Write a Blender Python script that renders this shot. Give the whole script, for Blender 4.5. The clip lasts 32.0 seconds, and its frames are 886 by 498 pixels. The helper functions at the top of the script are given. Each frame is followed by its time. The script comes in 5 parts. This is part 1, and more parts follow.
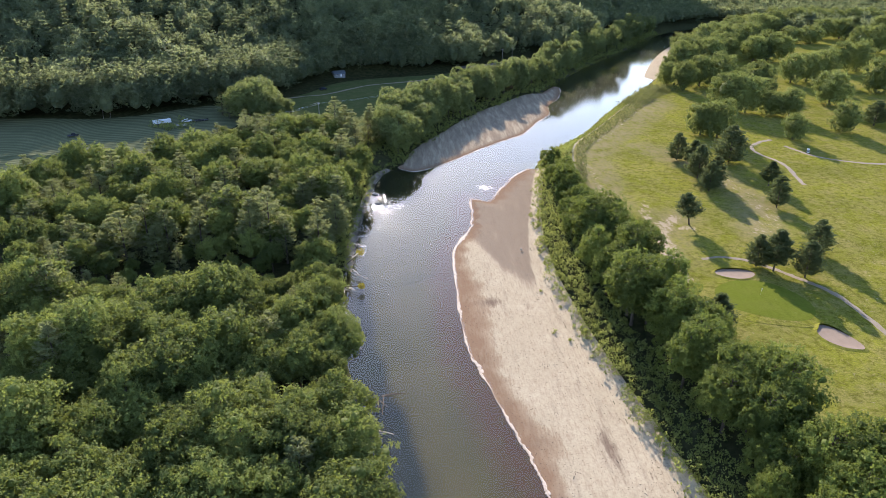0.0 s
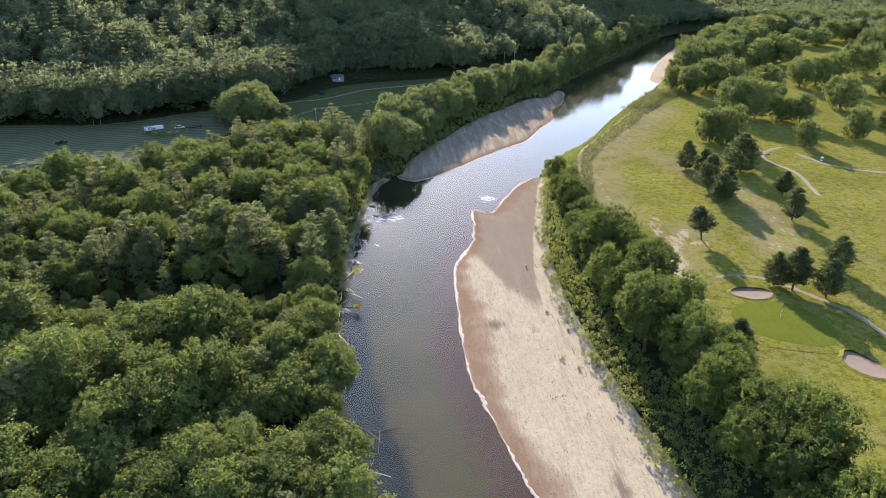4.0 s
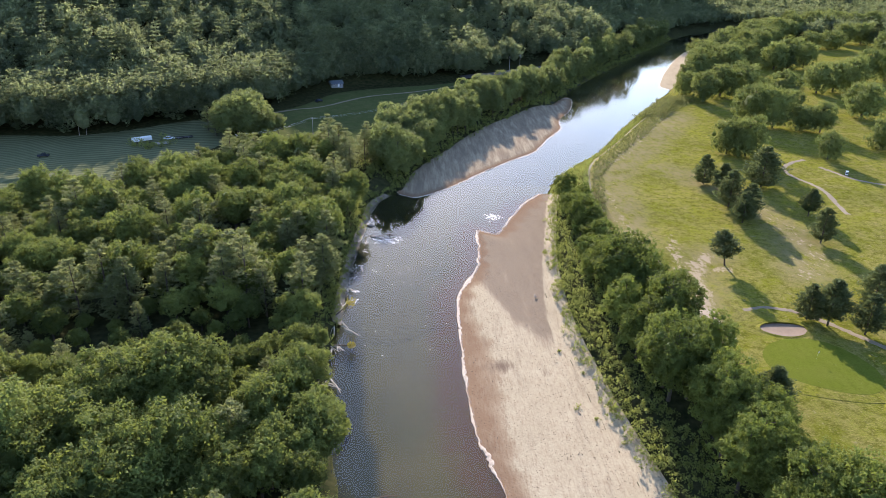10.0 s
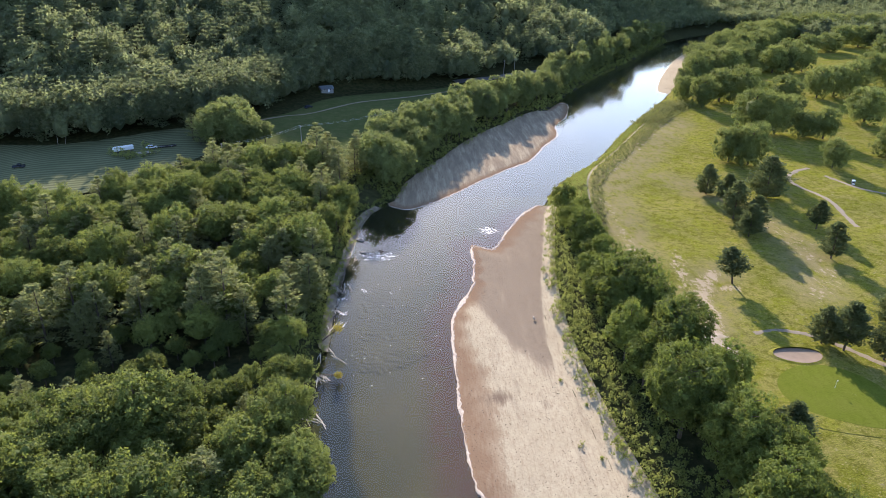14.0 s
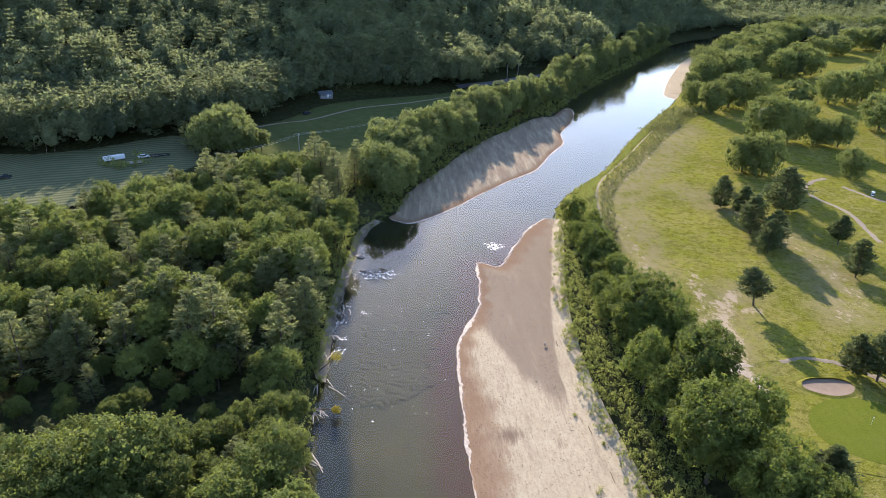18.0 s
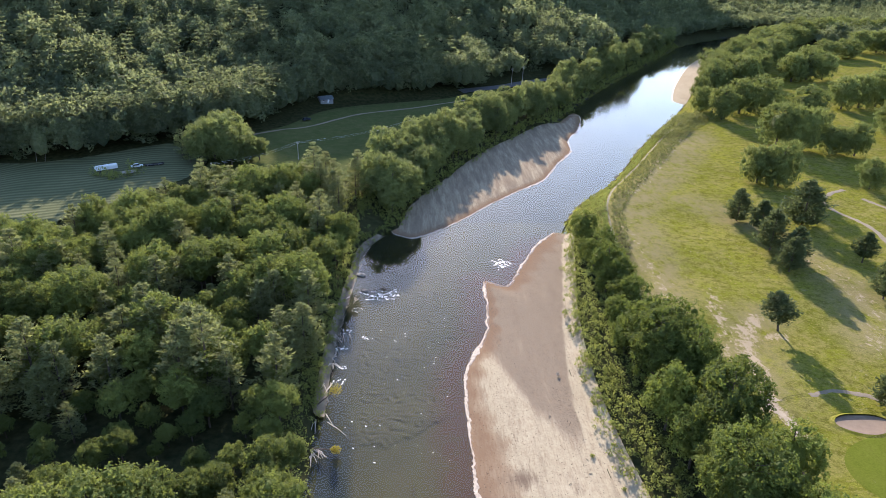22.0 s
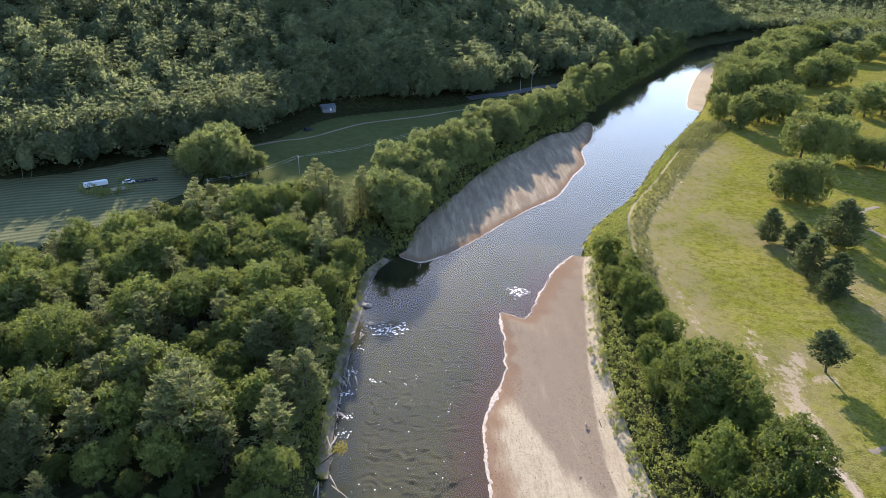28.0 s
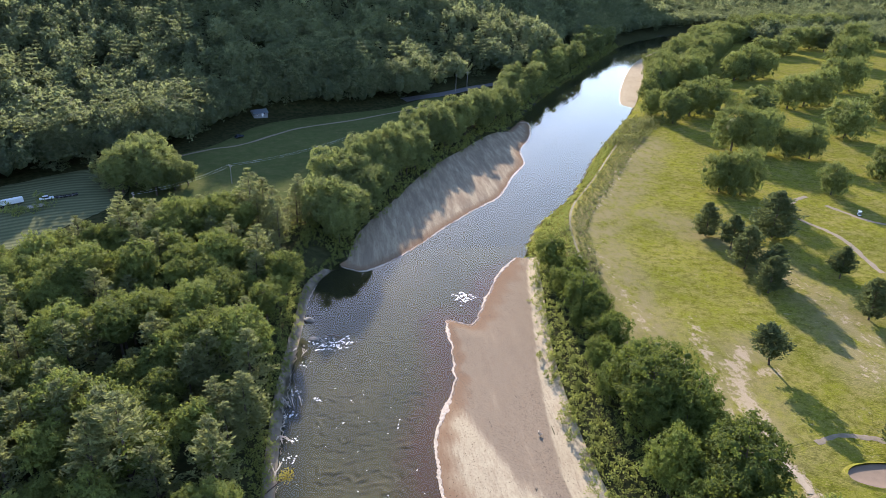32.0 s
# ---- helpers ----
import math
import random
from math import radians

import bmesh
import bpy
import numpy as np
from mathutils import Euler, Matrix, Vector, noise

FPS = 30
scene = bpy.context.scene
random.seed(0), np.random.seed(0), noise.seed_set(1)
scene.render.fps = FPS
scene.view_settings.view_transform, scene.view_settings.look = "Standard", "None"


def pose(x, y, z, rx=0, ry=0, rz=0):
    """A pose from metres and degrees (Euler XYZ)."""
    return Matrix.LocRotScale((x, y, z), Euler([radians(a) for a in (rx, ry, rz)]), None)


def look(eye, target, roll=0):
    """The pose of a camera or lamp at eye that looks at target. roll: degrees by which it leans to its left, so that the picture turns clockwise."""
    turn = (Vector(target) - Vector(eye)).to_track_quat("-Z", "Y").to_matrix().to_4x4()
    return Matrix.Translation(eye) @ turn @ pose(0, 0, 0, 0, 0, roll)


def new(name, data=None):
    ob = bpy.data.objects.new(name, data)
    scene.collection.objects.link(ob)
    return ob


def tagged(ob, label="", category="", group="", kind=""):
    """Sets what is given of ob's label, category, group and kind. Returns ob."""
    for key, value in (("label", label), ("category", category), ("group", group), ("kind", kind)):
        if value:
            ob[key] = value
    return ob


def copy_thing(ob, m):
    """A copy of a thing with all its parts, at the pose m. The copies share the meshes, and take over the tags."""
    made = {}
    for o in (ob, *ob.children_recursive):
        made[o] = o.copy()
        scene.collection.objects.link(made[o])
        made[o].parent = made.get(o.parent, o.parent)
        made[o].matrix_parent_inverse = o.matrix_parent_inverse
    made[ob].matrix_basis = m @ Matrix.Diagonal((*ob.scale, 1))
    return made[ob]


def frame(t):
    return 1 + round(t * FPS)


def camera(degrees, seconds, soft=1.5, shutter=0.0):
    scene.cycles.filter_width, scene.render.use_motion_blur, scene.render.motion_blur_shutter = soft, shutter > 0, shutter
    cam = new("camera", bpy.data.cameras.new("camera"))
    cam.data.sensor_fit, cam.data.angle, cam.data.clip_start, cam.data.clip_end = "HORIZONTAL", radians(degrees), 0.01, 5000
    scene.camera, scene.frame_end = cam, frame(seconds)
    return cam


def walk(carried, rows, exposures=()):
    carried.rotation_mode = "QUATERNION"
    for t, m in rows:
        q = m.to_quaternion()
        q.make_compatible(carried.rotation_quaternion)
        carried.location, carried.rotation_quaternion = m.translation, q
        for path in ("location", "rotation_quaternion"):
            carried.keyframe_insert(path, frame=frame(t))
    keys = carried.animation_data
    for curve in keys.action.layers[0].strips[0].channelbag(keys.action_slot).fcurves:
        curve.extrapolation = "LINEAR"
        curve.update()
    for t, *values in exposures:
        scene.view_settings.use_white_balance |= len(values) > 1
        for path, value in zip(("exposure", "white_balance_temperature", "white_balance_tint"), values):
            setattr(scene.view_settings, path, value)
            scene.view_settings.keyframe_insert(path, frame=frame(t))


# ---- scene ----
cam = camera(65.2, 32.0, 0.75)

PATH = [
    (0, (-0.446, 11.932, 99.77), (-0.332, 13.747, 98.938), 1.3),
    (3, (0.078, 21.311, 99.941), (0.191, 23.126, 99.109), 1.3),
    (6, (0.471, 30.819, 100.03), (0.58, 32.635, 99.199), 1.3),
    (9, (1.202, 40.63, 100.377), (1.306, 42.445, 99.545), 1.3),
    (12, (1.883, 50.378, 100.318), (1.983, 52.195, 99.487), 1.3),
    (13, (1.912, 53.37, 100.362), (2.013, 55.187, 99.532), 1.4),
    (13.5, (2.127, 55.116, 100.571), (2.236, 56.932, 99.74), 1.3),
    (14, (2.328, 56.737, 100.364), (2.448, 58.553, 99.535), 1.3),
    (14.5, (2.169, 58.288, 100.523), (2.289, 60.103, 99.693), 1.3),
    (16.5, (2.26, 64.911, 100.663), (2.379, 66.728, 99.834), 1.3),
    (17, (1.973, 66.475, 100.53), (2.093, 68.292, 99.703), 1.3),
    (20, (1.511, 76.144, 101.024), (1.63, 77.961, 100.196), 1.4),
    (23, (0.491, 85.566, 101.64), (0.609, 87.382, 100.811), 1.4),
    (25, (-0.227, 92.115, 101.834), (-0.111, 93.931, 101.004), 1.3),
    (25.5, (-0.446, 93.696, 101.885), (-0.33, 95.512, 101.056), 1.3),
    (27.5, (-1.253, 100.074, 102.15), (-1.138, 101.89, 101.32), 1.3),
    (28, (-1.391, 101.478, 102.146), (-1.277, 103.294, 101.317), 1.3),
    (29, (-1.319, 104.691, 102.093), (-1.191, 106.507, 101.266), 1.3),
    (29.5, (-1.098, 106.234, 102.031), (-0.957, 108.049, 101.205), 1.2),
    (30, (-1.364, 106.951, 102.056), (-1.196, 108.765, 101.23), 1.1),
    (30.5, (-1.082, 107.206, 101.934), (-0.885, 109.017, 101.108), 1.1),
    (31, (-1.24, 107.162, 102.038), (-1.012, 108.969, 101.211), 1.2),
    (31.5, (-1.148, 107.25, 101.869), (-0.892, 109.054, 101.044), 1.1),
    (32, (-1.23, 107.136, 102.067), (-0.948, 108.935, 101.24), 1.1),
]
walk(cam, [(t, look(eye, target, roll)) for t, eye, target, roll in PATH], [(0, 1.55, 6100, 20), (32, 1.55, 6100, 20)])

# ---- world, sun, exposure ----
SUN_UP, SUN_LEFT = 19.5, 1.5
world = bpy.data.worlds.new("sky")
scene.world = world
world.use_nodes = True
wn = world.node_tree
sky = wn.nodes.new("ShaderNodeTexSky")
sky.sky_type, sky.sun_disc = "NISHITA", False
sky.sun_elevation, sky.sun_rotation = radians(SUN_UP), radians(-SUN_LEFT)
sky.altitude, sky.dust_density, sky.air_density, sky.ozone_density = 150, 0.25, 1.0, 1.2
wn.links.new(sky.outputs[0], wn.nodes["Background"].inputs[0])
wn.nodes["Background"].inputs[1].default_value = 0.15
sun = new("sun", bpy.data.lights.new("sun", "SUN"))
sun.data.energy, sun.data.angle, sun.data.color = 5.0, radians(0.6), (1.0, 0.90, 0.74)
sun.matrix_world = look((-math.sin(radians(SUN_LEFT)) * 900, 900 * math.cos(radians(SUN_LEFT)), 900 * math.tan(radians(SUN_UP))), (0, 0, 0))


# ---- materials ----
def material(name, rough=0.8, spec=0.3):
    m = bpy.data.materials.new(name)
    m.use_nodes = True
    b = m.node_tree.nodes["Principled BSDF"]
    b.inputs["Roughness"].default_value = rough
    b.inputs["Specular IOR Level"].default_value = spec
    return m, m.node_tree.nodes, m.node_tree.links, b


def noise_node(n, l, scale, detail=4.0, rough=0.55, coord="Object", stretch=None):
    tc = n.new("ShaderNodeTexCoord")
    t = n.new("ShaderNodeTexNoise")
    t.inputs["Scale"].default_value, t.inputs["Detail"].default_value, t.inputs["Roughness"].default_value = scale, detail, rough
    src = tc.outputs[coord]
    if stretch:
        mp = n.new("ShaderNodeMapping")
        mp.inputs["Scale"].default_value = stretch[:3]
        if len(stretch) > 3:
            mp.inputs["Rotation"].default_value = (0, 0, radians(stretch[3]))
        l.new(src, mp.inputs[0])
        src = mp.outputs[0]
    l.new(src, t.inputs["Vector"])
    return t.outputs["Fac"]


def ramp(n, l, fac, stops):
    r = n.new("ShaderNodeValToRGB")
    e = r.color_ramp.elements
    while len(e) < len(stops):
        e.new(0.5)
    for k, (p, c) in enumerate(stops):
        e[k].position, e[k].color = p, (*c, 1) if len(c) == 3 else c
    l.new(fac, r.inputs[0])
    return r.outputs[0]


def grey(p0, p1, a=0.0, b=1.0):
    return [(p0, (a, a, a)), (p1, (b, b, b))]


def mixc(n, l, fac, a, b, blend="MIX"):
    m = n.new("ShaderNodeMix")
    m.data_type, m.blend_type = "RGBA", blend
    for s, v in ((m.inputs[0], fac), (m.inputs[6], a), (m.inputs[7], b)):
        if isinstance(v, (int, float)):
            s.default_value = v
        elif isinstance(v, tuple):
            s.default_value = (*v, 1)
        else:
            l.new(v, s)
    return m.outputs[2]


def bump(n, l, height, strength, dist, b, slot="Normal"):
    k = n.new("ShaderNodeBump")
    k.inputs["Strength"].default_value, k.inputs["Distance"].default_value = strength, dist
    l.new(height, k.inputs["Height"])
    l.new(k.outputs[0], b.inputs[slot])
    return k


def attribute(n, name):
    a = n.new("ShaderNodeAttribute")
    a.attribute_name = name
    return a.outputs["Fac"]


def maths(n, l, op, a, b=0.0, clamp=False):
    m = n.new("ShaderNodeMath")
    m.operation, m.use_clamp = op, clamp
    for s, v in ((m.inputs[0], a), (m.inputs[1], b)):
        if isinstance(v, (int, float)):
            s.default_value = v
        else:
            l.new(v, s)
    return m.outputs[0]


def plain(name, colour, rough=0.7, vary=0.15, scale=3.0, metal=0.0, relief=0.0):
    """A painted, wooden or mineral surface with grain at two scales."""
    m, n, l, b = material(name, rough)
    f = noise_node(n, l, scale, 5)
    g = noise_node(n, l, scale * 9, 3)
    lo, hi = tuple(c * (1 - vary) for c in colour), tuple(min(1, c * (1 + vary)) for c in colour)
    c = ramp(n, l, f, [(0.3, lo), (0.7, hi)])
    c = mixc(n, l, 0.25, c, ramp(n, l, g, [(0.3, lo), (0.7, hi)]))
    l.new(c, b.inputs["Base Color"])
    b.inputs["Metallic"].default_value = metal
    if relief:
        bump(n, l, g, 0.6, relief, b)
    return m


def leaves(name, dark, bright, per="object", glow=0.5, rough=0.7):
    """Foliage: colour varies from plant to plant and from spray to spray; light passes through the blades."""
    m, n, l, b = material(name, rough, 0.06)
    if per == "object":
        who = n.new("ShaderNodeObjectInfo").outputs["Random"]
    else:
        who = attribute(n, "tint")
    f = noise_node(n, l, 0.45, 3)
    spray = n.new("ShaderNodeNewGeometry").outputs["Random Per Island"]
    mixed = maths(n, l, "ADD", maths(n, l, "MULTIPLY", who, 0.55), maths(n, l, "MULTIPLY", f, 0.5))
    mixed = maths(n, l, "ADD", mixed, maths(n, l, "MULTIPLY", spray, 0.3))
    c = ramp(n, l, mixed, [(0.2, dark), (0.95, bright)])
    c = mixc(n, l, ramp(n, l, noise_node(n, l, 6.0, 2), grey(0.35, 0.7, 0.0, 0.35)), c, tuple(0.55 * v for v in dark))
    l.new(c, b.inputs["Base Color"])
    t = n.new("ShaderNodeBsdfTranslucent")
    l.new(mixc(n, l, 0.55, c, (bright[0] * 1.5, bright[1] * 1.5, bright[2] * 0.9)), t.inputs["Color"])
    s = n.new("ShaderNodeMixShader")
    s.inputs[0].default_value = glow
    l.new(b.outputs[0], s.inputs[1])
    l.new(t.outputs[0], s.inputs[2])
    l.new(s.outputs[0], n["Material Output"].inputs[0])
    return m


# blue of the broad leaves is lifted to carry part of the hazy veil
M_LEAF = leaves("broad_leaves", (0.034, 0.055, 0.022), (0.208, 0.240, 0.066), glow=0.38)
M_LEAF_ROW = leaves("row_leaves", (0.036, 0.056, 0.020), (0.185, 0.220, 0.050), glow=0.38)
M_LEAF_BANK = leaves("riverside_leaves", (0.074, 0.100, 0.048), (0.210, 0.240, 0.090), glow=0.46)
M_LEAF_SHADE = leaves("shade_tree_leaves", (0.056, 0.078, 0.033), (0.206, 0.236, 0.080), glow=0.43)
# haze over the far woods put into the leaf colour, paler and bluer
M_LEAF_HAZED = leaves("hazed_wood_leaves", (0.056, 0.080, 0.058), (0.200, 0.226, 0.122), per="tint", glow=0.52)
M_NEEDLE = leaves("pine_needles", (0.112, 0.132, 0.064), (0.232, 0.248, 0.112), glow=0.45)
M_NEEDLE_DARK = leaves("dark_needles", (0.062, 0.084, 0.040), (0.130, 0.152, 0.066), glow=0.4)
M_SHRUB = leaves("shrub_leaves", (0.100, 0.126, 0.040), (0.240, 0.265, 0.085), per="tint", glow=0.5)
M_SCRUB = leaves("scrub_leaves", (0.090, 0.108, 0.046), (0.200, 0.205, 0.086), per="tint", glow=0.4)
M_DRY = leaves("dying_leaves", (0.150, 0.150, 0.030), (0.300, 0.260, 0.060))
M_BARK = plain("bark", (0.085, 0.066, 0.05), 0.9, 0.35, 4.0, relief=0.03)
M_DRIFT = plain("bleached_wood", (0.42, 0.37, 0.31), 0.85, 0.25, 5.0, relief=0.01)

# sand: pale and finely rippled, coarse grey upstream, rusty wet margin, dark streaks of debris
M_SAND, n, l, b = material("river_sand", 1.0, 0.0)
c = ramp(n, l, noise_node(n, l, 0.06, 5), [(0.3, (0.378, 0.316, 0.212)), (0.7, (0.442, 0.374, 0.258))])
grit = attribute(n, "grit")
edge = maths(n, l, "ADD", grit, maths(n, l, "MULTIPLY", maths(n, l, "SUBTRACT", noise_node(n, l, 0.45, 6, 0.6, stretch=(1.0, 0.13, 1.0, -8)), 0.5), 2.1))
c = mixc(n, l, ramp(n, l, edge, grey(0.15, 0.75, 0, 0.95)), c, (0.228, 0.180, 0.130))
fine = noise_node(n, l, 1.6, 6, 0.65)
c = mixc(n, l, ramp(n, l, fine, grey(0.42, 0.66, 0, 0.45)), c, (0.25, 0.19, 0.13))
# thin flow lines left by falling water
lines = noise_node(n, l, 2.2, 5, 0.7, stretch=(1.0, 0.16, 1.0, 24))
c = mixc(n, l, ramp(n, l, lines, grey(0.48, 0.64, 0, 0.5)), c, (0.25, 0.18, 0.12))
wet = attribute(n, "wet")
swash = maths(n, l, "MULTIPLY", maths(n, l, "SUBTRACT", noise_node(n, l, 0.22, 7, 0.65, stretch=(1.0, 0.6, 1.0)), 0.5), 0.9)
swash = maths(n, l, "ADD", swash, maths(n, l, "MULTIPLY", maths(n, l, "SUBTRACT", lines, 0.5), 0.7))
wobble = maths(n, l, "ADD", wet, swash)
c = mixc(n, l, ramp(n, l, wobble, [(0.12, (0, 0, 0)), (0.5, (0.55, 0.55, 0.55)), (1.0, (0.95, 0.95, 0.95))]), c, (0.205, 0.132, 0.082))
streak = noise_node(n, l, 1.1, 5, 0.65, stretch=(1.0, 0.16, 1.0, 12))
patchy = ramp(n, l, noise_node(n, l, 0.045, 3), grey(0.46, 0.60, 0.05, 0.9))
c = mixc(n, l, maths(n, l, "MULTIPLY", ramp(n, l, streak, grey(0.60, 0.68, 0, 0.75)), patchy), c, (0.17, 0.125, 0.09))
stain = maths(n, l, "ADD", attribute(n, "stain"), maths(n, l, "MULTIPLY", maths(n, l, "SUBTRACT", streak, 0.5), 2.6))
c = mixc(n, l, maths(n, l, "MULTIPLY", ramp(n, l, stain, grey(0.30, 0.9, 0, 1.0)), attribute(n, "stain"), True), c, (0.165, 0.12, 0.085))
pebble = noise_node(n, l, 3.6, 4, 0.75)
c = mixc(n, l, maths(n, l, "MULTIPLY", edge, ramp(n, l, pebble, grey(0.47, 0.62, 0, 0.75)), True), c, (0.13, 0.100, 0.074))
speck = noise_node(n, l, 2.4, 2)
c = mixc(n, l, ramp(n, l, speck, grey(0.655, 0.69, 0, 0.8)), c, (0.09, 0.07, 0.05))
l.new(c, b.inputs["Base Color"])
wave = n.new("ShaderNodeTexWave")
wave.wave_type, wave.bands_direction = "BANDS", "DIAGONAL"
wave.inputs["Scale"].default_value, wave.inputs["Distortion"].default_value, wave.inputs["Detail"].default_value = 0.55, 5.0, 3.0
tc = n.new("ShaderNodeTexCoord")
l.new(tc.outputs["Object"], wave.inputs["Vector"])
h = maths(n, l, "ADD", maths(n, l, "MULTIPLY", wave.outputs["Fac"], 0.1), fine)
h = maths(n, l, "ADD", h, maths(n, l, "MULTIPLY", lines, 0.5))
bump(n, l, h, 0.7, 0.07, b)

# riverbed: wet sand, olive in the shallows, colour darkened where deep water swallows light
M_BED, n, l, b = material("riverbed_sand", 0.95, 0.1)
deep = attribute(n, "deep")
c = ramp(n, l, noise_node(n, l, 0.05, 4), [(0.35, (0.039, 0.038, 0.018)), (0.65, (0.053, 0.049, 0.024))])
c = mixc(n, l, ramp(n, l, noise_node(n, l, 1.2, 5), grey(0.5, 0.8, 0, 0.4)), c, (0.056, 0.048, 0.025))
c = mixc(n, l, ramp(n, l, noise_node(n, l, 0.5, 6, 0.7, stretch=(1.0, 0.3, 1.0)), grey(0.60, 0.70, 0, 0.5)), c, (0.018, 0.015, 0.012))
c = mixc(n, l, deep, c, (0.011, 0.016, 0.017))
rust = attribute(n, "wet")
rw = maths(n, l, "MULTIPLY", rust, noise_node(n, l, 0.35, 5))
c = mixc(n, l, ramp(n, l, rw, grey(0.1, 0.5, 0, 0.85)), c, (0.052, 0.030, 0.022))
l.new(c, b.inputs["Base Color"])
bump(n, l, noise_node(n, l, 1.0, 5), 0.5, 0.06, b)

# water: clear, with wind ripples
M_WATER, n, l, b = material("river_water", 0.02, 0.36)
b.inputs["Base Color"].default_value = (0.80, 0.86, 0.82, 1)
b.inputs["IOR"].default_value = 1.33
b.inputs["Transmission Weight"].default_value = 1.0
calm = ramp(n, l, noise_node(n, l, 0.035, 4, 0.6), grey(0.38, 0.66, 0.25, 1.0))
split = n.new("ShaderNodeSeparateXYZ")
l.new(n.new("ShaderNodeTexCoord").outputs["Object"], split.inputs[0])
riffle = ramp(n, l, maths(n, l, "DIVIDE", split.outputs[1], 500.0), grey(0.36, 0.46, 0.04, 1.0))
calm = maths(n, l, "MULTIPLY", calm, riffle)
chop = maths(n, l, "ADD", noise_node(n, l, 1.0, 6, 0.68, stretch=(0.8, 1.2, 1, 20)), maths(n, l, "MULTIPLY", noise_node(n, l, 3.1, 4, 0.65), 0.5))
h = maths(n, l, "ADD", maths(n, l, "MULTIPLY", chop, calm), maths(n, l, "MULTIPLY", noise_node(n, l, 0.10, 3), 0.8))
spike = maths(n, l, "MULTIPLY", ramp(n, l, noise_node(n, l, 2.4, 2, 0.5), grey(0.64, 0.76)), ramp(n, l, noise_node(n, l, 0.055, 3), grey(0.46, 0.58)))
h = maths(n, l, "ADD", h, maths(n, l, "MULTIPLY", spike, riffle))
bump(n, l, h, 0.065, 0.12, b)

# grass of the golf course and the ground everywhere else
def grass(name, dark, bright, dry, mow=0.0, clumps=0.5, bare=0.8, mottle=0.6):
    m, n, l, b = material(name, 1.0, 0.0)
    c = ramp(n, l, noise_node(n, l, 0.035, 5), [(0.32, dark), (0.68, bright)])
    c = mixc(n, l, ramp(n, l, noise_node(n, l, 0.16, 6, 0.65), grey(0.42, 0.68, 0, 0.9)), c, dry)
    c = mixc(n, l, maths(n, l, "MULTIPLY", ramp(n, l, noise_node(n, l, 0.55, 6, 0.7), grey(0.60, 0.68, 0, bare)), ramp(n, l, noise_node(n, l, 0.05, 3), grey(0.45, 0.6))), c, (0.33, 0.27, 0.19))
    c = mixc(n, l, ramp(n, l, noise_node(n, l, 0.45, 7, 0.75), grey(0.47, 0.60, 0, mottle)), c, tuple(0.62 * v for v in dark))
    c = mixc(n, l, ramp(n, l, noise_node(n, l, 1.5, 6, 0.72), grey(0.52, 0.66, 0, mottle)), c, tuple(1.25 * v for v in dry))
    c = mixc(n, l, ramp(n, l, noise_node(n, l, 2.5, 4), grey(0.4, 0.75, 0, 0.5)), c, tuple(0.55 * v for v in dark))
    parched = maths(n, l, "MULTIPLY", attribute(n, "dry"), ramp(n, l, noise_node(n, l, 0.22, 6, 0.7, stretch=(1.0, 0.6, 1.0)), grey(0.34, 0.58)))
    c = mixc(n, l, parched, c, (0.205, 0.170, 0.088))
    worn_in = maths(n, l, "ADD", attribute(n, "bare"), maths(n, l, "MULTIPLY", maths(n, l, "SUBTRACT", noise_node(n, l, 0.6, 8, 0.78, stretch=(1.0, 0.55, 1.0, 14)), 0.5), 3.0))
    c = mixc(n, l, ramp(n, l, worn_in, grey(0.46, 0.70, 0, 0.9)), c, (0.34, 0.27, 0.19))
    if mow:
        w = n.new("ShaderNodeTexWave")
        w.bands_direction = "X"
        w.inputs["Scale"].default_value, w.inputs["Distortion"].default_value = 0.12, 1.5
        tc = n.new("ShaderNodeTexCoord")
        l.new(tc.outputs["Object"], w.inputs["Vector"])
        c = mixc(n, l, maths(n, l, "MULTIPLY", w.outputs["Fac"], mow), c, bright)
    l.new(c, b.inputs["Base Color"])
    bump(n, l, noise_node(n, l, 3.0, 5), clumps, 0.25, b)
    return m


M_ROUGH = grass("rough_grass", (0.118, 0.125, 0.018), (0.200, 0.197, 0.027), (0.215, 0.180, 0.066))
M_FAIRWAY = grass("fairway_grass", (0.118, 0.125, 0.018), (0.204, 0.202, 0.027), (0.217, 0.183, 0.066), mow=0.07, clumps=0.5, mottle=0.75)
M_GREEN = grass("green_turf", (0.098, 0.118, 0.016), (0.118, 0.138, 0.019), (0.125, 0.136, 0.024), mow=0.2, clumps=0.1, bare=0.0, mottle=0.15)
# meadow green is darkened in the colour itself for the hill's shade
M_MEADOW = grass("shaded_meadow_grass", (0.068, 0.085, 0.030), (0.088, 0.105, 0.037), (0.110, 0.112, 0.046), clumps=0.3, bare=0.0, mottle=0.3)

M_GROUND, n, l, b = material("ground_cover", 1.0, 0.0)
woods = attribute(n, "woods")
g = ramp(n, l, noise_node(n, l, 0.035, 5), [(0.32, (0.118, 0.125, 0.018)), (0.68, (0.200, 0.197, 0.027))])
g = mixc(n, l, ramp(n, l, noise_node(n, l, 0.16, 6, 0.65), grey(0.42, 0.68, 0, 0.9)), g, (0.217, 0.183, 0.066))
g = mixc(n, l, maths(n, l, "MULTIPLY", ramp(n, l, noise_node(n, l, 0.55, 6, 0.7), grey(0.60, 0.68, 0, 0.8)), ramp(n, l, noise_node(n, l, 0.05, 3), grey(0.45, 0.6))), g, (0.33, 0.27, 0.19))
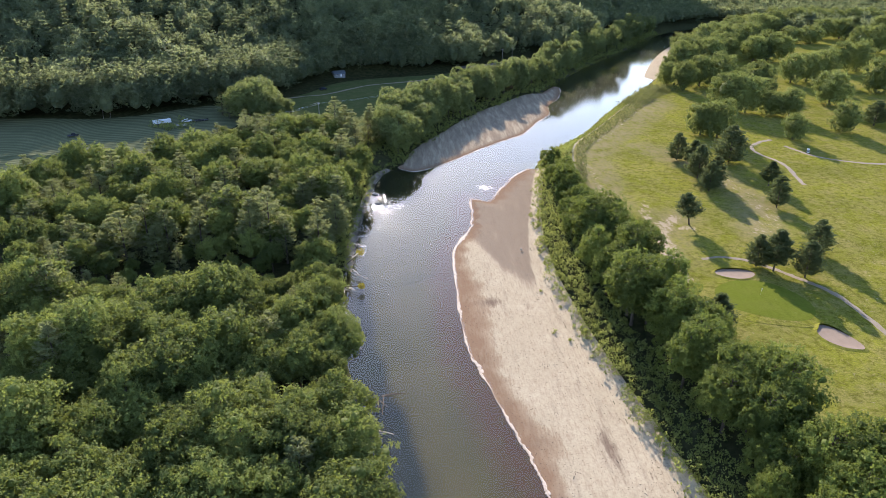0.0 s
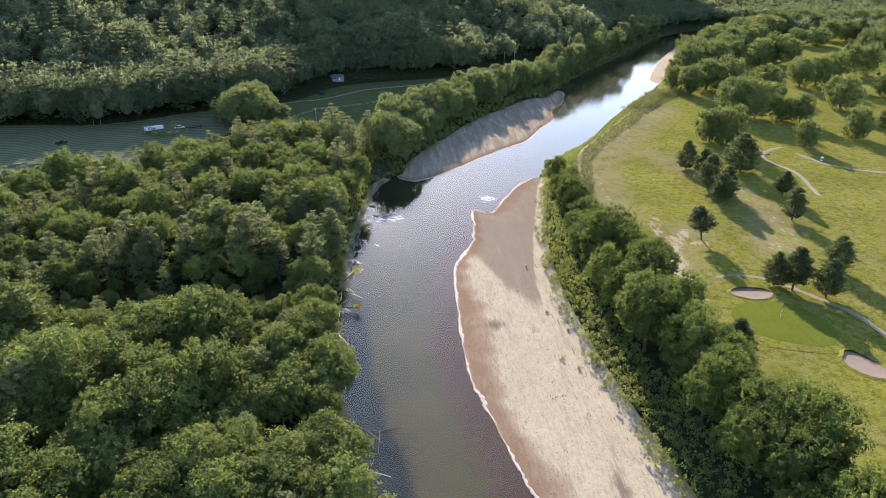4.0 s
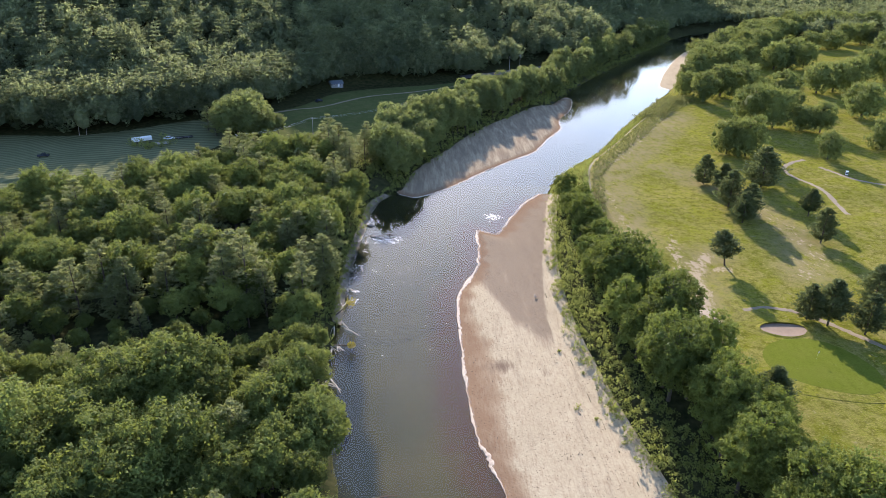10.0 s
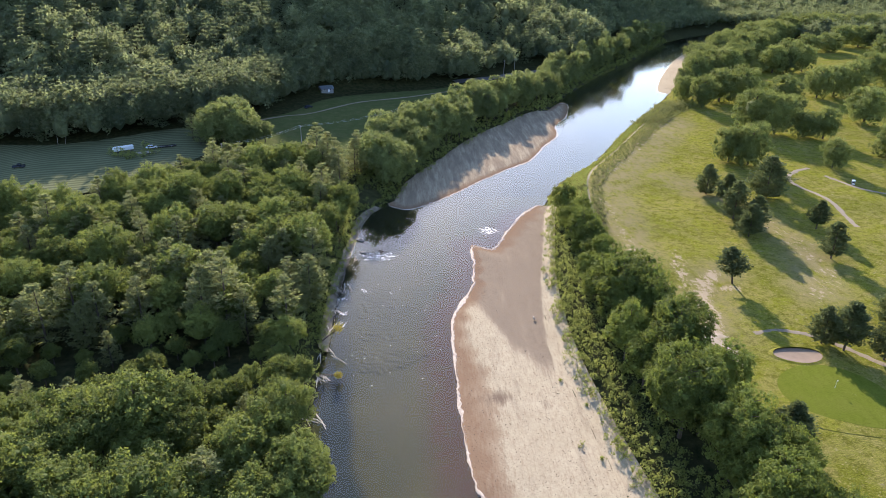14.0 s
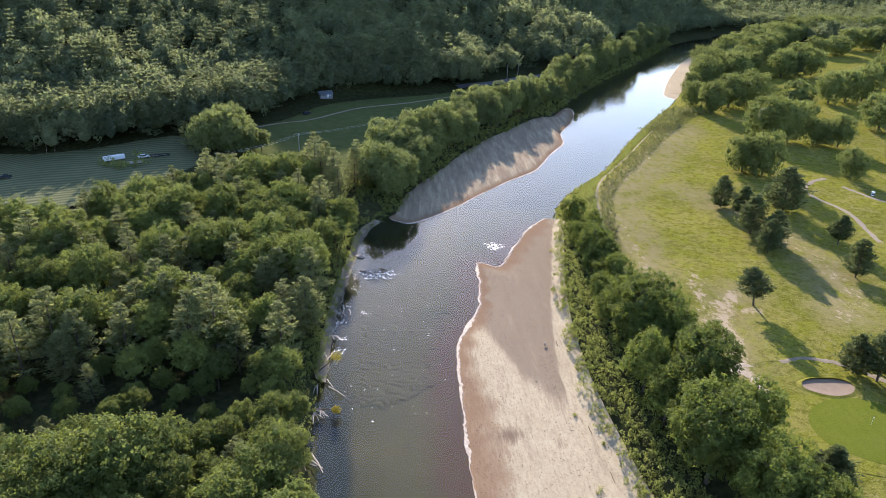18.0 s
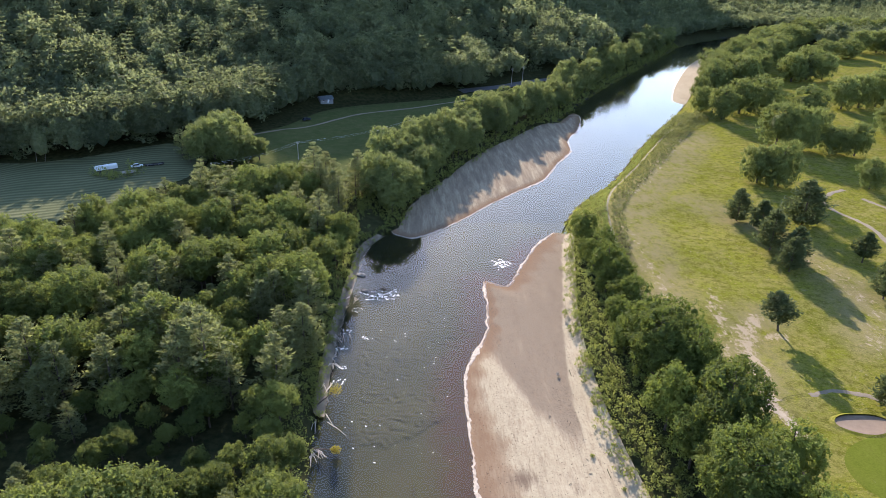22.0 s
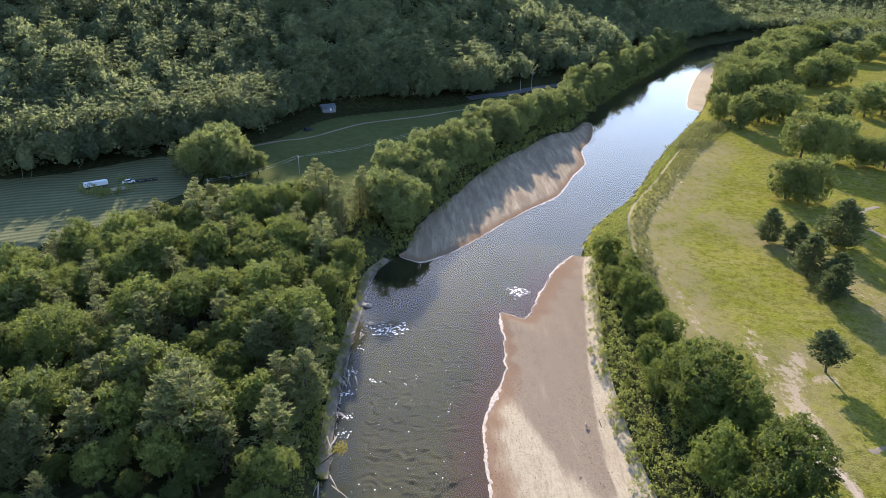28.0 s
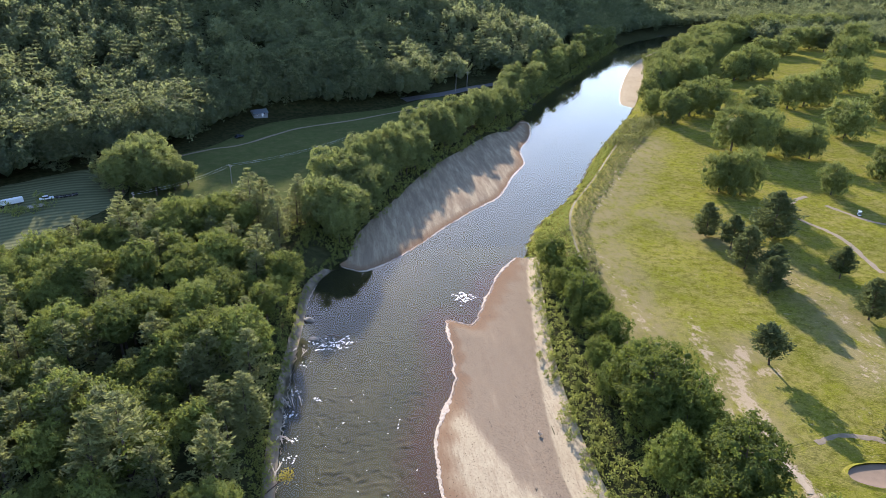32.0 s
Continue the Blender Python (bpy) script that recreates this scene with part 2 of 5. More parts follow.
g = mixc(n, l, ramp(n, l, noise_node(n, l, 0.45, 7, 0.75), grey(0.47, 0.60, 0, 0.75)), g, (0.073, 0.078, 0.011))
g = mixc(n, l, ramp(n, l, noise_node(n, l, 1.5, 6, 0.72), grey(0.52, 0.66, 0, 0.75)), g, (0.270, 0.228, 0.083))
g = mixc(n, l, ramp(n, l, noise_node(n, l, 2.5, 4), grey(0.4, 0.75, 0, 0.5)), g, (0.065, 0.069, 0.010))
parched = maths(n, l, "MULTIPLY", attribute(n, "dry"), ramp(n, l, noise_node(n, l, 0.22, 6, 0.7, stretch=(1.0, 0.6, 1.0)), grey(0.34, 0.58)))
g = mixc(n, l, parched, g, (0.205, 0.170, 0.088))
worn_in = maths(n, l, "ADD", attribute(n, "bare"), maths(n, l, "MULTIPLY", maths(n, l, "SUBTRACT", noise_node(n, l, 0.6, 8, 0.78, stretch=(1.0, 0.55, 1.0, 14)), 0.5), 3.0))
g = mixc(n, l, ramp(n, l, worn_in, grey(0.46, 0.70, 0, 0.9)), g, (0.34, 0.27, 0.19))
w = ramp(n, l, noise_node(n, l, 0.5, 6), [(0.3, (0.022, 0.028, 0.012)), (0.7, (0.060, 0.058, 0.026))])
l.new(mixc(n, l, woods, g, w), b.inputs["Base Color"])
bump(n, l, noise_node(n, l, 2.0, 5), 0.7, 0.3, b)

# mown hay in windrows, the hill's shade mixed into its darker, greener colours
M_HAY, n, l, b = material("shaded_mown_hay", 1.0, 0.0)
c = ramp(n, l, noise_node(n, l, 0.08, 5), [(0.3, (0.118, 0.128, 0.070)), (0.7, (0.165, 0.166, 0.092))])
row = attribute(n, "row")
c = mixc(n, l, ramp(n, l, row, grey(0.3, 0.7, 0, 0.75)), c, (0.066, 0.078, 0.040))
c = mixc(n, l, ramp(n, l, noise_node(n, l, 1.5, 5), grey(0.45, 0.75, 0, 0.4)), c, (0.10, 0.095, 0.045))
l.new(c, b.inputs["Base Color"])
bump(n, l, noise_node(n, l, 2.0, 4), 0.5, 0.15, b)

M_DIRT = plain("bare_dirt", (0.33, 0.268, 0.188), 0.95, 0.2, 0.5, relief=0.05)
M_PATH = plain("gravel_path", (0.20, 0.16, 0.11), 0.95, 0.18, 0.8, relief=0.04)
# bunker colour lowered in place of shading on a bowl turned from the sun
M_BUNKER = plain("shaded_bunker_sand", (0.205, 0.148, 0.104), 0.95, 0.12, 0.6, relief=0.03)
M_FOAM = plain("foam", (0.44, 0.365, 0.285), 0.9, 0.38, 1.1, relief=0.1)
M_WHITEWATER = plain("white_water", (0.80, 0.80, 0.79), 0.35, 0.1, 2.0, relief=0.05)
M_TRACK = plain("trodden_grass", (0.125, 0.108, 0.056), 0.95, 0.35, 0.4, relief=0.05)
M_CUTBANK = plain("cut_bank_earth", (0.19, 0.155, 0.112), 0.95, 0.4, 0.6, relief=0.15)


# ---- outlines of the land, in metres ----
def smooth(points, per=6, wiggle=0.0, closed=False, seed=0):
    """A rounded line through the corner points."""
    p = np.array(points, float)
    q = np.vstack([p[-1:], p, p[:2]]) if closed else np.vstack([2 * p[:1] - p[1:2], p, 2 * p[-1:] - p[-2:-1]])
    t = np.linspace(0, 1, per, endpoint=False)[:, None]
    out = []
    for a, b_, c_, d in zip(q[:-3], q[1:-2], q[2:-1], q[3:]):
        out.append(0.5 * (2 * b_ + (c_ - a) * t + (2 * a - 5 * b_ + 4 * c_ - d) * t**2 + (3 * b_ - a - 3 * c_ + d) * t**3))
    out = np.vstack(out if closed else out + [p[-1:]])
    if wiggle:
        rs = np.random.RandomState(seed)
        out = out + rs.normal(0, wiggle, out.shape)
    return out


def near(P, line, closed=False):
    """Distance of each point to a line, and the nearest place on it."""
    x, y = np.ascontiguousarray(P[:, 0], float), np.ascontiguousarray(P[:, 1], float)
    best, sx, sy = np.full(len(P), 1e18), np.zeros(len(P)), np.zeros(len(P))
    nodes = np.vstack([line, line[:1]]) if closed else line
    for (ax, ay), (bx, by) in zip(nodes[:-1], nodes[1:]):
        vx, vy = bx - ax, by - ay
        k = 1.0 / max(vx * vx + vy * vy, 1e-9)
        t = (x - ax) * (vx * k)
        t += (y - ay) * (vy * k)
        np.minimum(t, 1.0, out=t)
        np.maximum(t, 0.0, out=t)
        px, py = ax + t * vx, ay + t * vy
        d = (x - px) ** 2
        d += (y - py) ** 2
        hit = d < best
        np.copyto(best, d, where=hit)
        np.copyto(sx, px, where=hit)
        np.copyto(sy, py, where=hit)
    return np.sqrt(best), np.column_stack([sx, sy])


def inside(P, poly):
    hit = np.zeros(len(P), bool)
    x, y = P[:, 0], P[:, 1]
    for (x0, y0), (x1, y1) in zip(poly, np.roll(poly, -1, 0)):
        if y0 != y1:
            hit ^= ((y0 > y) != (y1 > y)) & (x < (x1 - x0) * (y - y0) / (y1 - y0) + x0)
    return hit


def depth_in(P, poly):
    """Distance to the outline of an area: plus inside it, minus outside."""
    d, spot = near(P, poly, True)
    return np.where(inside(P, poly), d, -d)


def step(a, b_, v):
    t = np.clip((v - a) / (b_ - a), 0, 1)
    return t * t * (3 - 2 * t)


def waves(P, size, seed):
    """Soft rolling relief from a few crossed sines, about -1 to 1."""
    rs = np.random.RandomState(seed)
    z = 0
    for k in range(6):
        a, f, ph = rs.uniform(0, 6.28), rs.uniform(0.6, 1.8) / size, rs.uniform(0, 6.28)
        z = z + np.sin(6.28 * f * (P[:, 0] * math.cos(a) + P[:, 1] * math.sin(a)) + ph)
    return z / 3.0


LEFT = smooth([(12, -200), (4, 20), (-5, 100), (-9, 129), (-15, 161), (-17, 205), (-17, 245), (-14, 281), (-12, 302), (-7, 314), (-1, 322), (5, 347), (19, 376), (41, 420), (63, 451), (80, 475), (94, 490), (116, 533), (152, 594), (203, 674), (249, 748), (299, 822), (361, 881), (450, 925), (600, 945), (1200, 930)])
RIGHT = smooth([(80, -200), (62, 40), (55, 95), (51, 124), (47, 153), (44, 183), (43, 216), (46, 251), (53, 287), (60, 316), (76, 349), (98, 378), (130, 436), (178, 513), (200, 553), (235, 624), (283, 729), (330, 785), (400, 858), (490, 890), (620, 900), (1200, 885)])
RIVER = np.vstack([LEFT, RIGHT[::-1]])
BAR_EDGE = smooth([(42, -200), (32, 60), (28, 113), (24, 132), (19, 155), (16, 172), (16, 204), (17, 228), (24, 247), (26.5, 266), (27, 279), (31, 277.5), (34.5, 276.5), (39, 286), (48, 306), (58, 320)], 10, 0.22, seed=3)
BAR = np.vstack([BAR_EDGE, RIGHT[(RIGHT[:, 1] < 318)][::-1]])
FARBAR_EDGE = smooth([(-3, 319), (5, 314.5), (14, 321), (27, 335), (40, 352), (57, 371), (66, 381), (79, 408), (89, 427), (92, 447), (104, 473), (111, 502), (109, 511), (102, 500), (95, 487)], 6, 0.15, seed=4)
FARBAR = np.vstack([FARBAR_EDGE, LEFT[(LEFT[:, 1] > 321) & (LEFT[:, 1] < 485)][::-1]])
POINTBAR_EDGE = smooth([(190, 538), (189, 556), (220, 628), (261, 705), (319, 787)], 6, 0.2, seed=5)
POINTBAR = np.vstack([POINTBAR_EDGE, RIGHT[(RIGHT[:, 1] < 780) & (RIGHT[:, 1] > 535)][::-1]])
# the same bars carried on under the banks, for their height alone
BAR_WIDE = np.vstack([BAR_EDGE, (RIGHT[(RIGHT[:, 1] < 318)] + np.array([25, 0]))[::-1]])
FARBAR_WIDE = np.vstack([FARBAR_EDGE, (LEFT[(LEFT[:, 1] > 321) & (LEFT[:, 1] < 485)] + np.array([-18, 14]))[::-1]])
POINTBAR_WIDE = np.vstack([POINTBAR_EDGE, (RIGHT[(RIGHT[:, 1] < 780) & (RIGHT[:, 1] > 535)] + np.array([20, -10]))[::-1]])
FOOT = smooth([(-900, 330), (-300, 360), (-163, 380), (-107, 412), (-74, 442), (-42, 505), (40, 535), (100, 590), (150, 630), (190, 695), (225, 780), (320, 880), (430, 985), (700, 1030), (1500, 1000), (3000, 1000)])
HILL = np.vstack([FOOT, [(3000, 6000), (-6000, 6000), (-6000, 200)]])


def land(P):
    """Height of the land, the depth of the riverbed included."""
    dl, _ = near(P, LEFT)
    dr, _ = near(P, RIGHT)
    wet = inside(P, RIVER)
    left = dl < dr
    bars = np.maximum.reduce([depth_in(P, BAR_WIDE), depth_in(P, FARBAR_WIDE), depth_in(P, POINTBAR_WIDE)])
    shore = np.minimum(np.minimum(dl, dr), np.maximum(-bars, 0))
    bed = -0.12 - 0.75 * (1 - np.exp(-shore / 7)) - 1.1 * np.exp(-(((dl - 7) / 5) ** 2)) * step(0, 5, dl) * step(200, 170, P[:, 1])
    bar = -0.12 + 1.15 * (1 - np.exp(-np.maximum(bars, 0) / 7))
    inner = np.where(bars > 0, bar, bed)
    roll = waves(P, 60, 2)
    lb = np.where(P[:, 1] > 318, 0.9, 0.0) + 4.3 * step(0, np.where(P[:, 1] > 318, 14, 5.5), dl) + 0.35 * roll
    foot = np.where((bars > 0) & ~wet, np.minimum(bar, 0.95) * step(7, 0, dr) + 0.95 * step(0, 7, dr), 0.95)
    rb = foot + 3.1 * step(0, np.where(P[:, 1] > 330, 12, 17), dr) + 0.3 * roll * step(4, 20, dr)
    z = np.where(wet, inner, np.where(left, lb, rb))
    k = np.maximum(depth_in(P, HILL), 0)
    steep = step(-160, -20, P[:, 0])
    rise = (0.10 + 0.08 * steep) * np.minimum(k, 45) + (0.30 + 0.04 * steep) * np.clip(k - 45, 0, 200) + 0.16 * np.clip(k - 245, 0, 600)
    rise = rise + 15 * np.exp(-(((P[:, 0] + 45) / 45) ** 2 + ((P[:, 1] - 555) / 45) ** 2)) * step(0, 25, k) + 12 * np.exp(-(((P[:, 0] - 140) / 50) ** 2 + ((P[:, 1] - 690) / 55) ** 2)) * step(0, 25, k)
    # steepens the unseen upper hill so its shade reaches meadow and hayfield
    rise = rise + 0.36 * np.clip(k - 130, 0, 220) * step(-110, -55, P[:, 0]) + 0.10 * np.clip(k - 150, 0, 200) * step(-55, -110, P[:, 0])
    rise = rise * np.where(P[:, 0] > 380, 0.55, 1.0)
    return z + np.where(wet, 0, rise * (1 + 0.12 * waves(P, 140, 5)))


# ---- mesh helpers ----
def mesh(name, verts, faces, mat, soft=False):
    """A mesh of quads or triangles from arrays."""
    me = bpy.data.meshes.new(name)
    verts, faces = np.asarray(verts, np.float32), np.asarray(faces, np.int32)
    k = faces.shape[1]
    me.vertices.add(len(verts))
    me.vertices.foreach_set("co", verts.ravel())
    me.loops.add(faces.size)
    me.loops.foreach_set("vertex_index", faces.ravel())
    me.polygons.add(len(faces))
    me.polygons.foreach_set("loop_start", np.arange(0, faces.size, k, dtype=np.int32))
    me.polygons.foreach_set("loop_total", np.full(len(faces), k, np.int32))
    me.polygons.foreach_set("use_smooth", np.full(len(faces), soft))
    me.update(calc_edges=True)
    me.materials.append(mat)
    return me


def paint(me, name, values):
    me.attributes.new(name, "FLOAT", "POINT").data.foreach_set("value", np.asarray(values, np.float32))


def grid(xs, ys):
    X, Y = np.meshgrid(xs, ys)
    P = np.column_stack([X.ravel(), Y.ravel()])
    w = len(xs)
    a = (np.arange(len(ys) - 1)[:, None] * w + np.arange(w - 1)).ravel()
    return P, np.column_stack([a, a + 1, a + 1 + w, a + w])


def patch(name, poly, cell, height, mat, cut=None):
    """A sheet over an area; its rim follows the outline. Returns the mesh and the plan of its corners."""
    lo, hi = poly.min(0) - cell, poly.max(0) + cell
    if cut:
        lo, hi = np.maximum(lo, cut[0]), np.minimum(hi, cut[1])
    P, F = grid(np.arange(lo[0], hi[0] + cell, cell), np.arange(lo[1], hi[1] + cell, cell))
    ins = inside(P, poly)
    F = F[ins[F].any(1)]
    used = np.unique(F)
    remap = np.zeros(len(P), int)
    remap[used] = np.arange(len(used))
    P, ins = P[used], ins[used]
    out = np.where(~ins)[0]
    _, spot = near(P[out], poly, True)
    P[out] = spot
    me = mesh(name, np.column_stack([P, height(P)]), remap[F], mat, True)
    return me, P


def part(name, me, parent, label=""):
    ob = new(name, me)
    ob.parent = parent
    return tagged(ob, label)


# ---- the ground, one sheet to the horizon ----
def spread(a, b_, cell, lo, hi):
    """Even steps from a to b, ever wider ones beyond."""
    mid = list(np.arange(a, b_ + cell, cell))
    d, v = cell, mid[0]
    before, after = [], []
    while v > lo:
        d *= 1.25
        v -= d
        before.append(v)
    d, v = cell, mid[-1]
    while v < hi:
        d *= 1.25
        v += d
        after.append(v)
    return np.array(before[::-1] + mid + after)


P, F = grid(spread(-240, 300, 3.0, -4500, 4500), spread(60, 720, 3.0, -3000, 4800))
Z = land(P)
dr_all, _ = near(P, RIGHT)
dl_all, _ = near(P, LEFT)
wet = inside(P, RIVER)
left_side = (dl_all < dr_all) & ~wet
Zg = np.where(wet, np.minimum(Z, 0) - 0.8 * step(0.5, 4, depth_in(P, RIVER)) - 1.0 * step(2, 6, depth_in(P, RIVER)), Z)
Zg = Zg - 1.3 * step(6.0, 3.5, dl_all) * (left_side & (P[:, 1] < 322) & (P[:, 1] > 180))
Zg = Zg - 0.9 * step(9.0, 5.5, dr_all) * (~wet & ~left_side & (P[:, 1] < 322) & (P[:, 1] > 40))
me = mesh("ground", np.column_stack([P, Zg]), F, M_GROUND, True)
hill_in = depth_in(P, HILL)
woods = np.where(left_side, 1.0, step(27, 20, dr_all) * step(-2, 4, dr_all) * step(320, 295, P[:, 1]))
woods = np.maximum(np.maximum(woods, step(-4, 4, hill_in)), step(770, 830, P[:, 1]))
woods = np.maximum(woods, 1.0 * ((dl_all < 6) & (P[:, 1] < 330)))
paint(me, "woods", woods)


def bare(p):
    """How far the turf of the golf course is worn off."""
    a, _ = near(p, np.array([(101, 248), (96, 242), (91, 232), (88.5, 219), (86, 211), (77, 205)], float))
    a2, _ = near(p, np.array([(86, 211), (87.5, 204), (87, 198), (84, 194)], float))
    b_, _ = near(p, np.array([(84, 318), (83, 300), (80, 262), (84, 232)], float))
    c_, _ = near(p, np.array([(96, 350), (110, 371), (134, 410), (152, 438)], float))
    d, _ = near(p, np.array([(139, 300), (140, 250), (126, 232)], float))
    f_, _ = near(p, np.array([(95, 266), (90, 246), (85, 226), (80, 214)], float))
    e = np.hypot(p[:, 0] - 103, p[:, 1] - 238)
    return np.maximum.reduce([0.78 * step(5.0, 0.3, a), 0.5 * step(5, 0, f_), 0.9 * step(2.6, 0.4, a2), 0.95 * step(5, 0.5, np.hypot(p[:, 0] - 84, p[:, 1] - 209)), 0.40 * step(6, 0, b_), 0.44 * step(6, 0, c_), 0.36 * step(9, 1, d), 0.62 * step(6, 1, e)])


def dry(p):
    """Where the turf is parched: along the bank, under the pines and round the worn tracks."""
    a, _ = near(p, np.array([(79, 262), (83, 300), (90, 333), (98, 348), (112, 367), (136, 405), (160, 443)], float))
    b_, _ = near(p, np.array([(118, 345), (138, 300), (140, 262), (128, 235)], float))
    c_, _ = near(p, np.array([(101, 248), (91, 232), (87, 214)], float))
    return np.maximum.reduce([0.9 * step(17, 4, a), 0.75 * step(14, 3, b_), 0.7 * step(14, 3, c_)])


paint(me, "dry", dry(P))
paint(me, "bare", bare(P))
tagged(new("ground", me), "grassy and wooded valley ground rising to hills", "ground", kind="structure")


def sheet(name, poly, cell, mat, label, lift=0.05, category="ground", cut=None, kind="structure", relief=None):
    me, P = patch(name, poly, cell, lambda p: land(p) + lift + (relief(p) if relief else 0), mat, cut)
    ob = tagged(new(name, me), label, category, kind=kind)
    return me, P


def dunes(p):
    """Sand waves of the riverbed, steep on the side towards the camera's start."""
    d, _ = near(p, BAR_EDGE)
    bend = 2.0 * waves(p, 22, 7) + 1.1 * waves(p, 6.5, 8) + 0.45 * waves(p, 2.6, 12)
    u = (p[:, 1] + 0.10 * p[:, 0] + bend) / 2.0
    saw = np.mod(u, 1.0)
    shape = np.where(saw < 0.22, saw / 0.22, (1 - saw) / 0.78)
    front = p[:, 1] - np.where(p[:, 0] > -2, 0.75 * (p[:, 0] + 2), 0)
    where = step(200.5, 201.5, front + 0.8 * waves(p, 9, 16)) * step(305, 285, p[:, 1]) * step(-13, -8, p[:, 0]) * step(2, 7, -depth_in(p, BAR))
    lip = 0.2 * step(201.6, 202.2, front + 0.8 * waves(p, 9, 16)) * step(230, 202, front) * step(14, 8, p[:, 0]) * step(-13, -8, p[:, 0])
    return lip + 0.44 * (shape - 0.5) * where * np.clip(0.55 + 0.35 * waves(p, 20, 14) + 0.75 * waves(p, 5.5, 18), 0.0, 1.5) - 0.6 * step(0.3, 2.0, np.maximum(depth_in(p, BAR), depth_in(p, FARBAR)))


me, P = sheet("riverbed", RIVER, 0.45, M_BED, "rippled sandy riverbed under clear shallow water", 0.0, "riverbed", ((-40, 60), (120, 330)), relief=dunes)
dl, _ = near(P, LEFT)
db, _ = near(P, BAR_EDGE)
# mask that dims the bed's colour for depth along the left bank
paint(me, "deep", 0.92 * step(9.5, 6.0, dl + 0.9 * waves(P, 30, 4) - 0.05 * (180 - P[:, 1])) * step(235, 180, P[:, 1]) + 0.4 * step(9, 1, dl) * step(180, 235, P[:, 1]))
paint(me, "wet", step(15, 1.0, db) * step(330, 300, P[:, 1]))
me, P = sheet("riverbed_upstream", RIVER, 4.0, M_BED, "riverbed toned darker for depth under the far reach of water", 0.0, "riverbed", ((-40, 329.5), (700, 1000)), relief=lambda p: -0.8 * step(0.3, 4.0, np.maximum(depth_in(p, FARBAR), depth_in(p, POINTBAR))))
paint(me, "deep", 0.35 + 0 * P[:, 0])
BAR_SHEET = np.vstack([BAR_EDGE, (RIGHT[(RIGHT[:, 1] < 318)] + np.array([5.5, 0]))[::-1]])
me, P = sheet("sandbar", BAR_SHEET, 1.0, M_SAND, "pale rippled sandbar with rusty wet margin", 0.02, "sandbar", ((-40, 60), (120, 330)))
db, _ = near(P, BAR_EDGE)
paint(me, "wet", step(1.0, 0.1, db / np.clip(6.0 + 4.0 * waves(P, 48, 9) + 2.0 * waves(P, 12, 10) + 5.0 * np.exp(-(((P[:, 1] - 130) / 12) ** 2)) + 6.0 * np.exp(-(((P[:, 1] - 196) / 22) ** 2)), 2.5, 14)))
paint(me, "grit", step(-7, 7, P[:, 1] + 2.9 * (P[:, 0] - 22) - 243) * step(194, 210, P[:, 1]) * step(-0.5, 0.6, np.where(inside(P, RIVER), 1, -1) * near(P, RIGHT)[0] + 1.2 - 0.055 * np.clip(262 - P[:, 1], 0, 99)))
blot = np.exp(-(((P[:, 0] - 43.2) / 2.2) ** 2 + ((P[:, 1] - 126) / 10) ** 2))
blot = np.maximum(blot, 1.0 * np.exp(-(((P[:, 0] - 25.5) / 4.6) ** 2 + ((P[:, 1] - 190) / 3.2) ** 2)))
blot = np.maximum(blot, 0.7 * np.exp(-(((P[:, 0] - 36) / 1.6) ** 2 + ((P[:, 1] - 187) / 3.5) ** 2)))
paint(me, "stain", blot)
me, P = sheet("sandbar_downstream", BAR_SHEET, 4.0, M_SAND, "pale sandbar running on downstream", 0.02, "sandbar", ((-40, -196), (120, 60)))
paint(me, "wet", step(6, 0.5, near(P, BAR_EDGE)[0]))
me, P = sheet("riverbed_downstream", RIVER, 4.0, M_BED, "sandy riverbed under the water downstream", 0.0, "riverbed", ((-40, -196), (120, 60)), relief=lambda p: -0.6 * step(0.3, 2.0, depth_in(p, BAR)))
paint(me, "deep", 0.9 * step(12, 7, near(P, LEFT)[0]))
me, P = sheet("far_sandbar", FARBAR, 2.0, M_SAND, "sandbar half in the shade of bank trees", 0.02, "sandbar")
db, _ = near(P, FARBAR_EDGE)
paint(me, "wet", step(5, 0.5, db))
paint(me, "grit", 0.55 + 0 * db)
me, P = sheet("point_sandbar", POINTBAR, 3.0, M_SAND, "small sunlit sandbar at the river bend", 0.02, "sandbar")
paint(me, "wet", 0 * P[:, 0])

# water surface
P, F = grid(np.arange(-40, 900, 20.0), np.arange(-200, 1000, 20.0))
water = tagged(new("water", mesh("water", np.column_stack([P, 0 * P[:, 0]]), F, M_WATER, True)), "calm clear river reflecting the sky", "river", kind="structure")
water.visible_shadow = False

# golf course
GREEN_C = (104.5, 184.5)
FAIRWAY = smooth([(80, 205), (78, 245), (79, 290), (84, 325), (94, 352), (120, 390), (150, 432), (172, 452), (178, 440), (160, 405), (146, 365), (124, 325), (116, 285), (112, 250), (118, 225), (108, 212), (92, 212)], 5, closed=True)
me, P = sheet("fairway", FAIRWAY, 1.5, M_FAIRWAY, "sunlit mown fairway with dry patches", 0.04, "fairway")
paint(me, "bare", bare(P))
paint(me, "dry", dry(P))


def oval(cx, cy, rx, ry, turn=0, k=28, dent=0.08, seed=0):
    rs = np.random.RandomState(seed)
    a = np.linspace(0, 2 * math.pi, k, endpoint=False)
    r = 1 + dent * np.sin(2 * a + rs.uniform(0, 6)) + dent * 0.7 * np.sin(3 * a + rs.uniform(0, 6))
    x, y, t = rx * r * np.cos(a), ry * r * np.sin(a), radians(turn)
    return np.column_stack([cx + x * math.cos(t) - y * math.sin(t), cy + x * math.sin(t) + y * math.cos(t)])


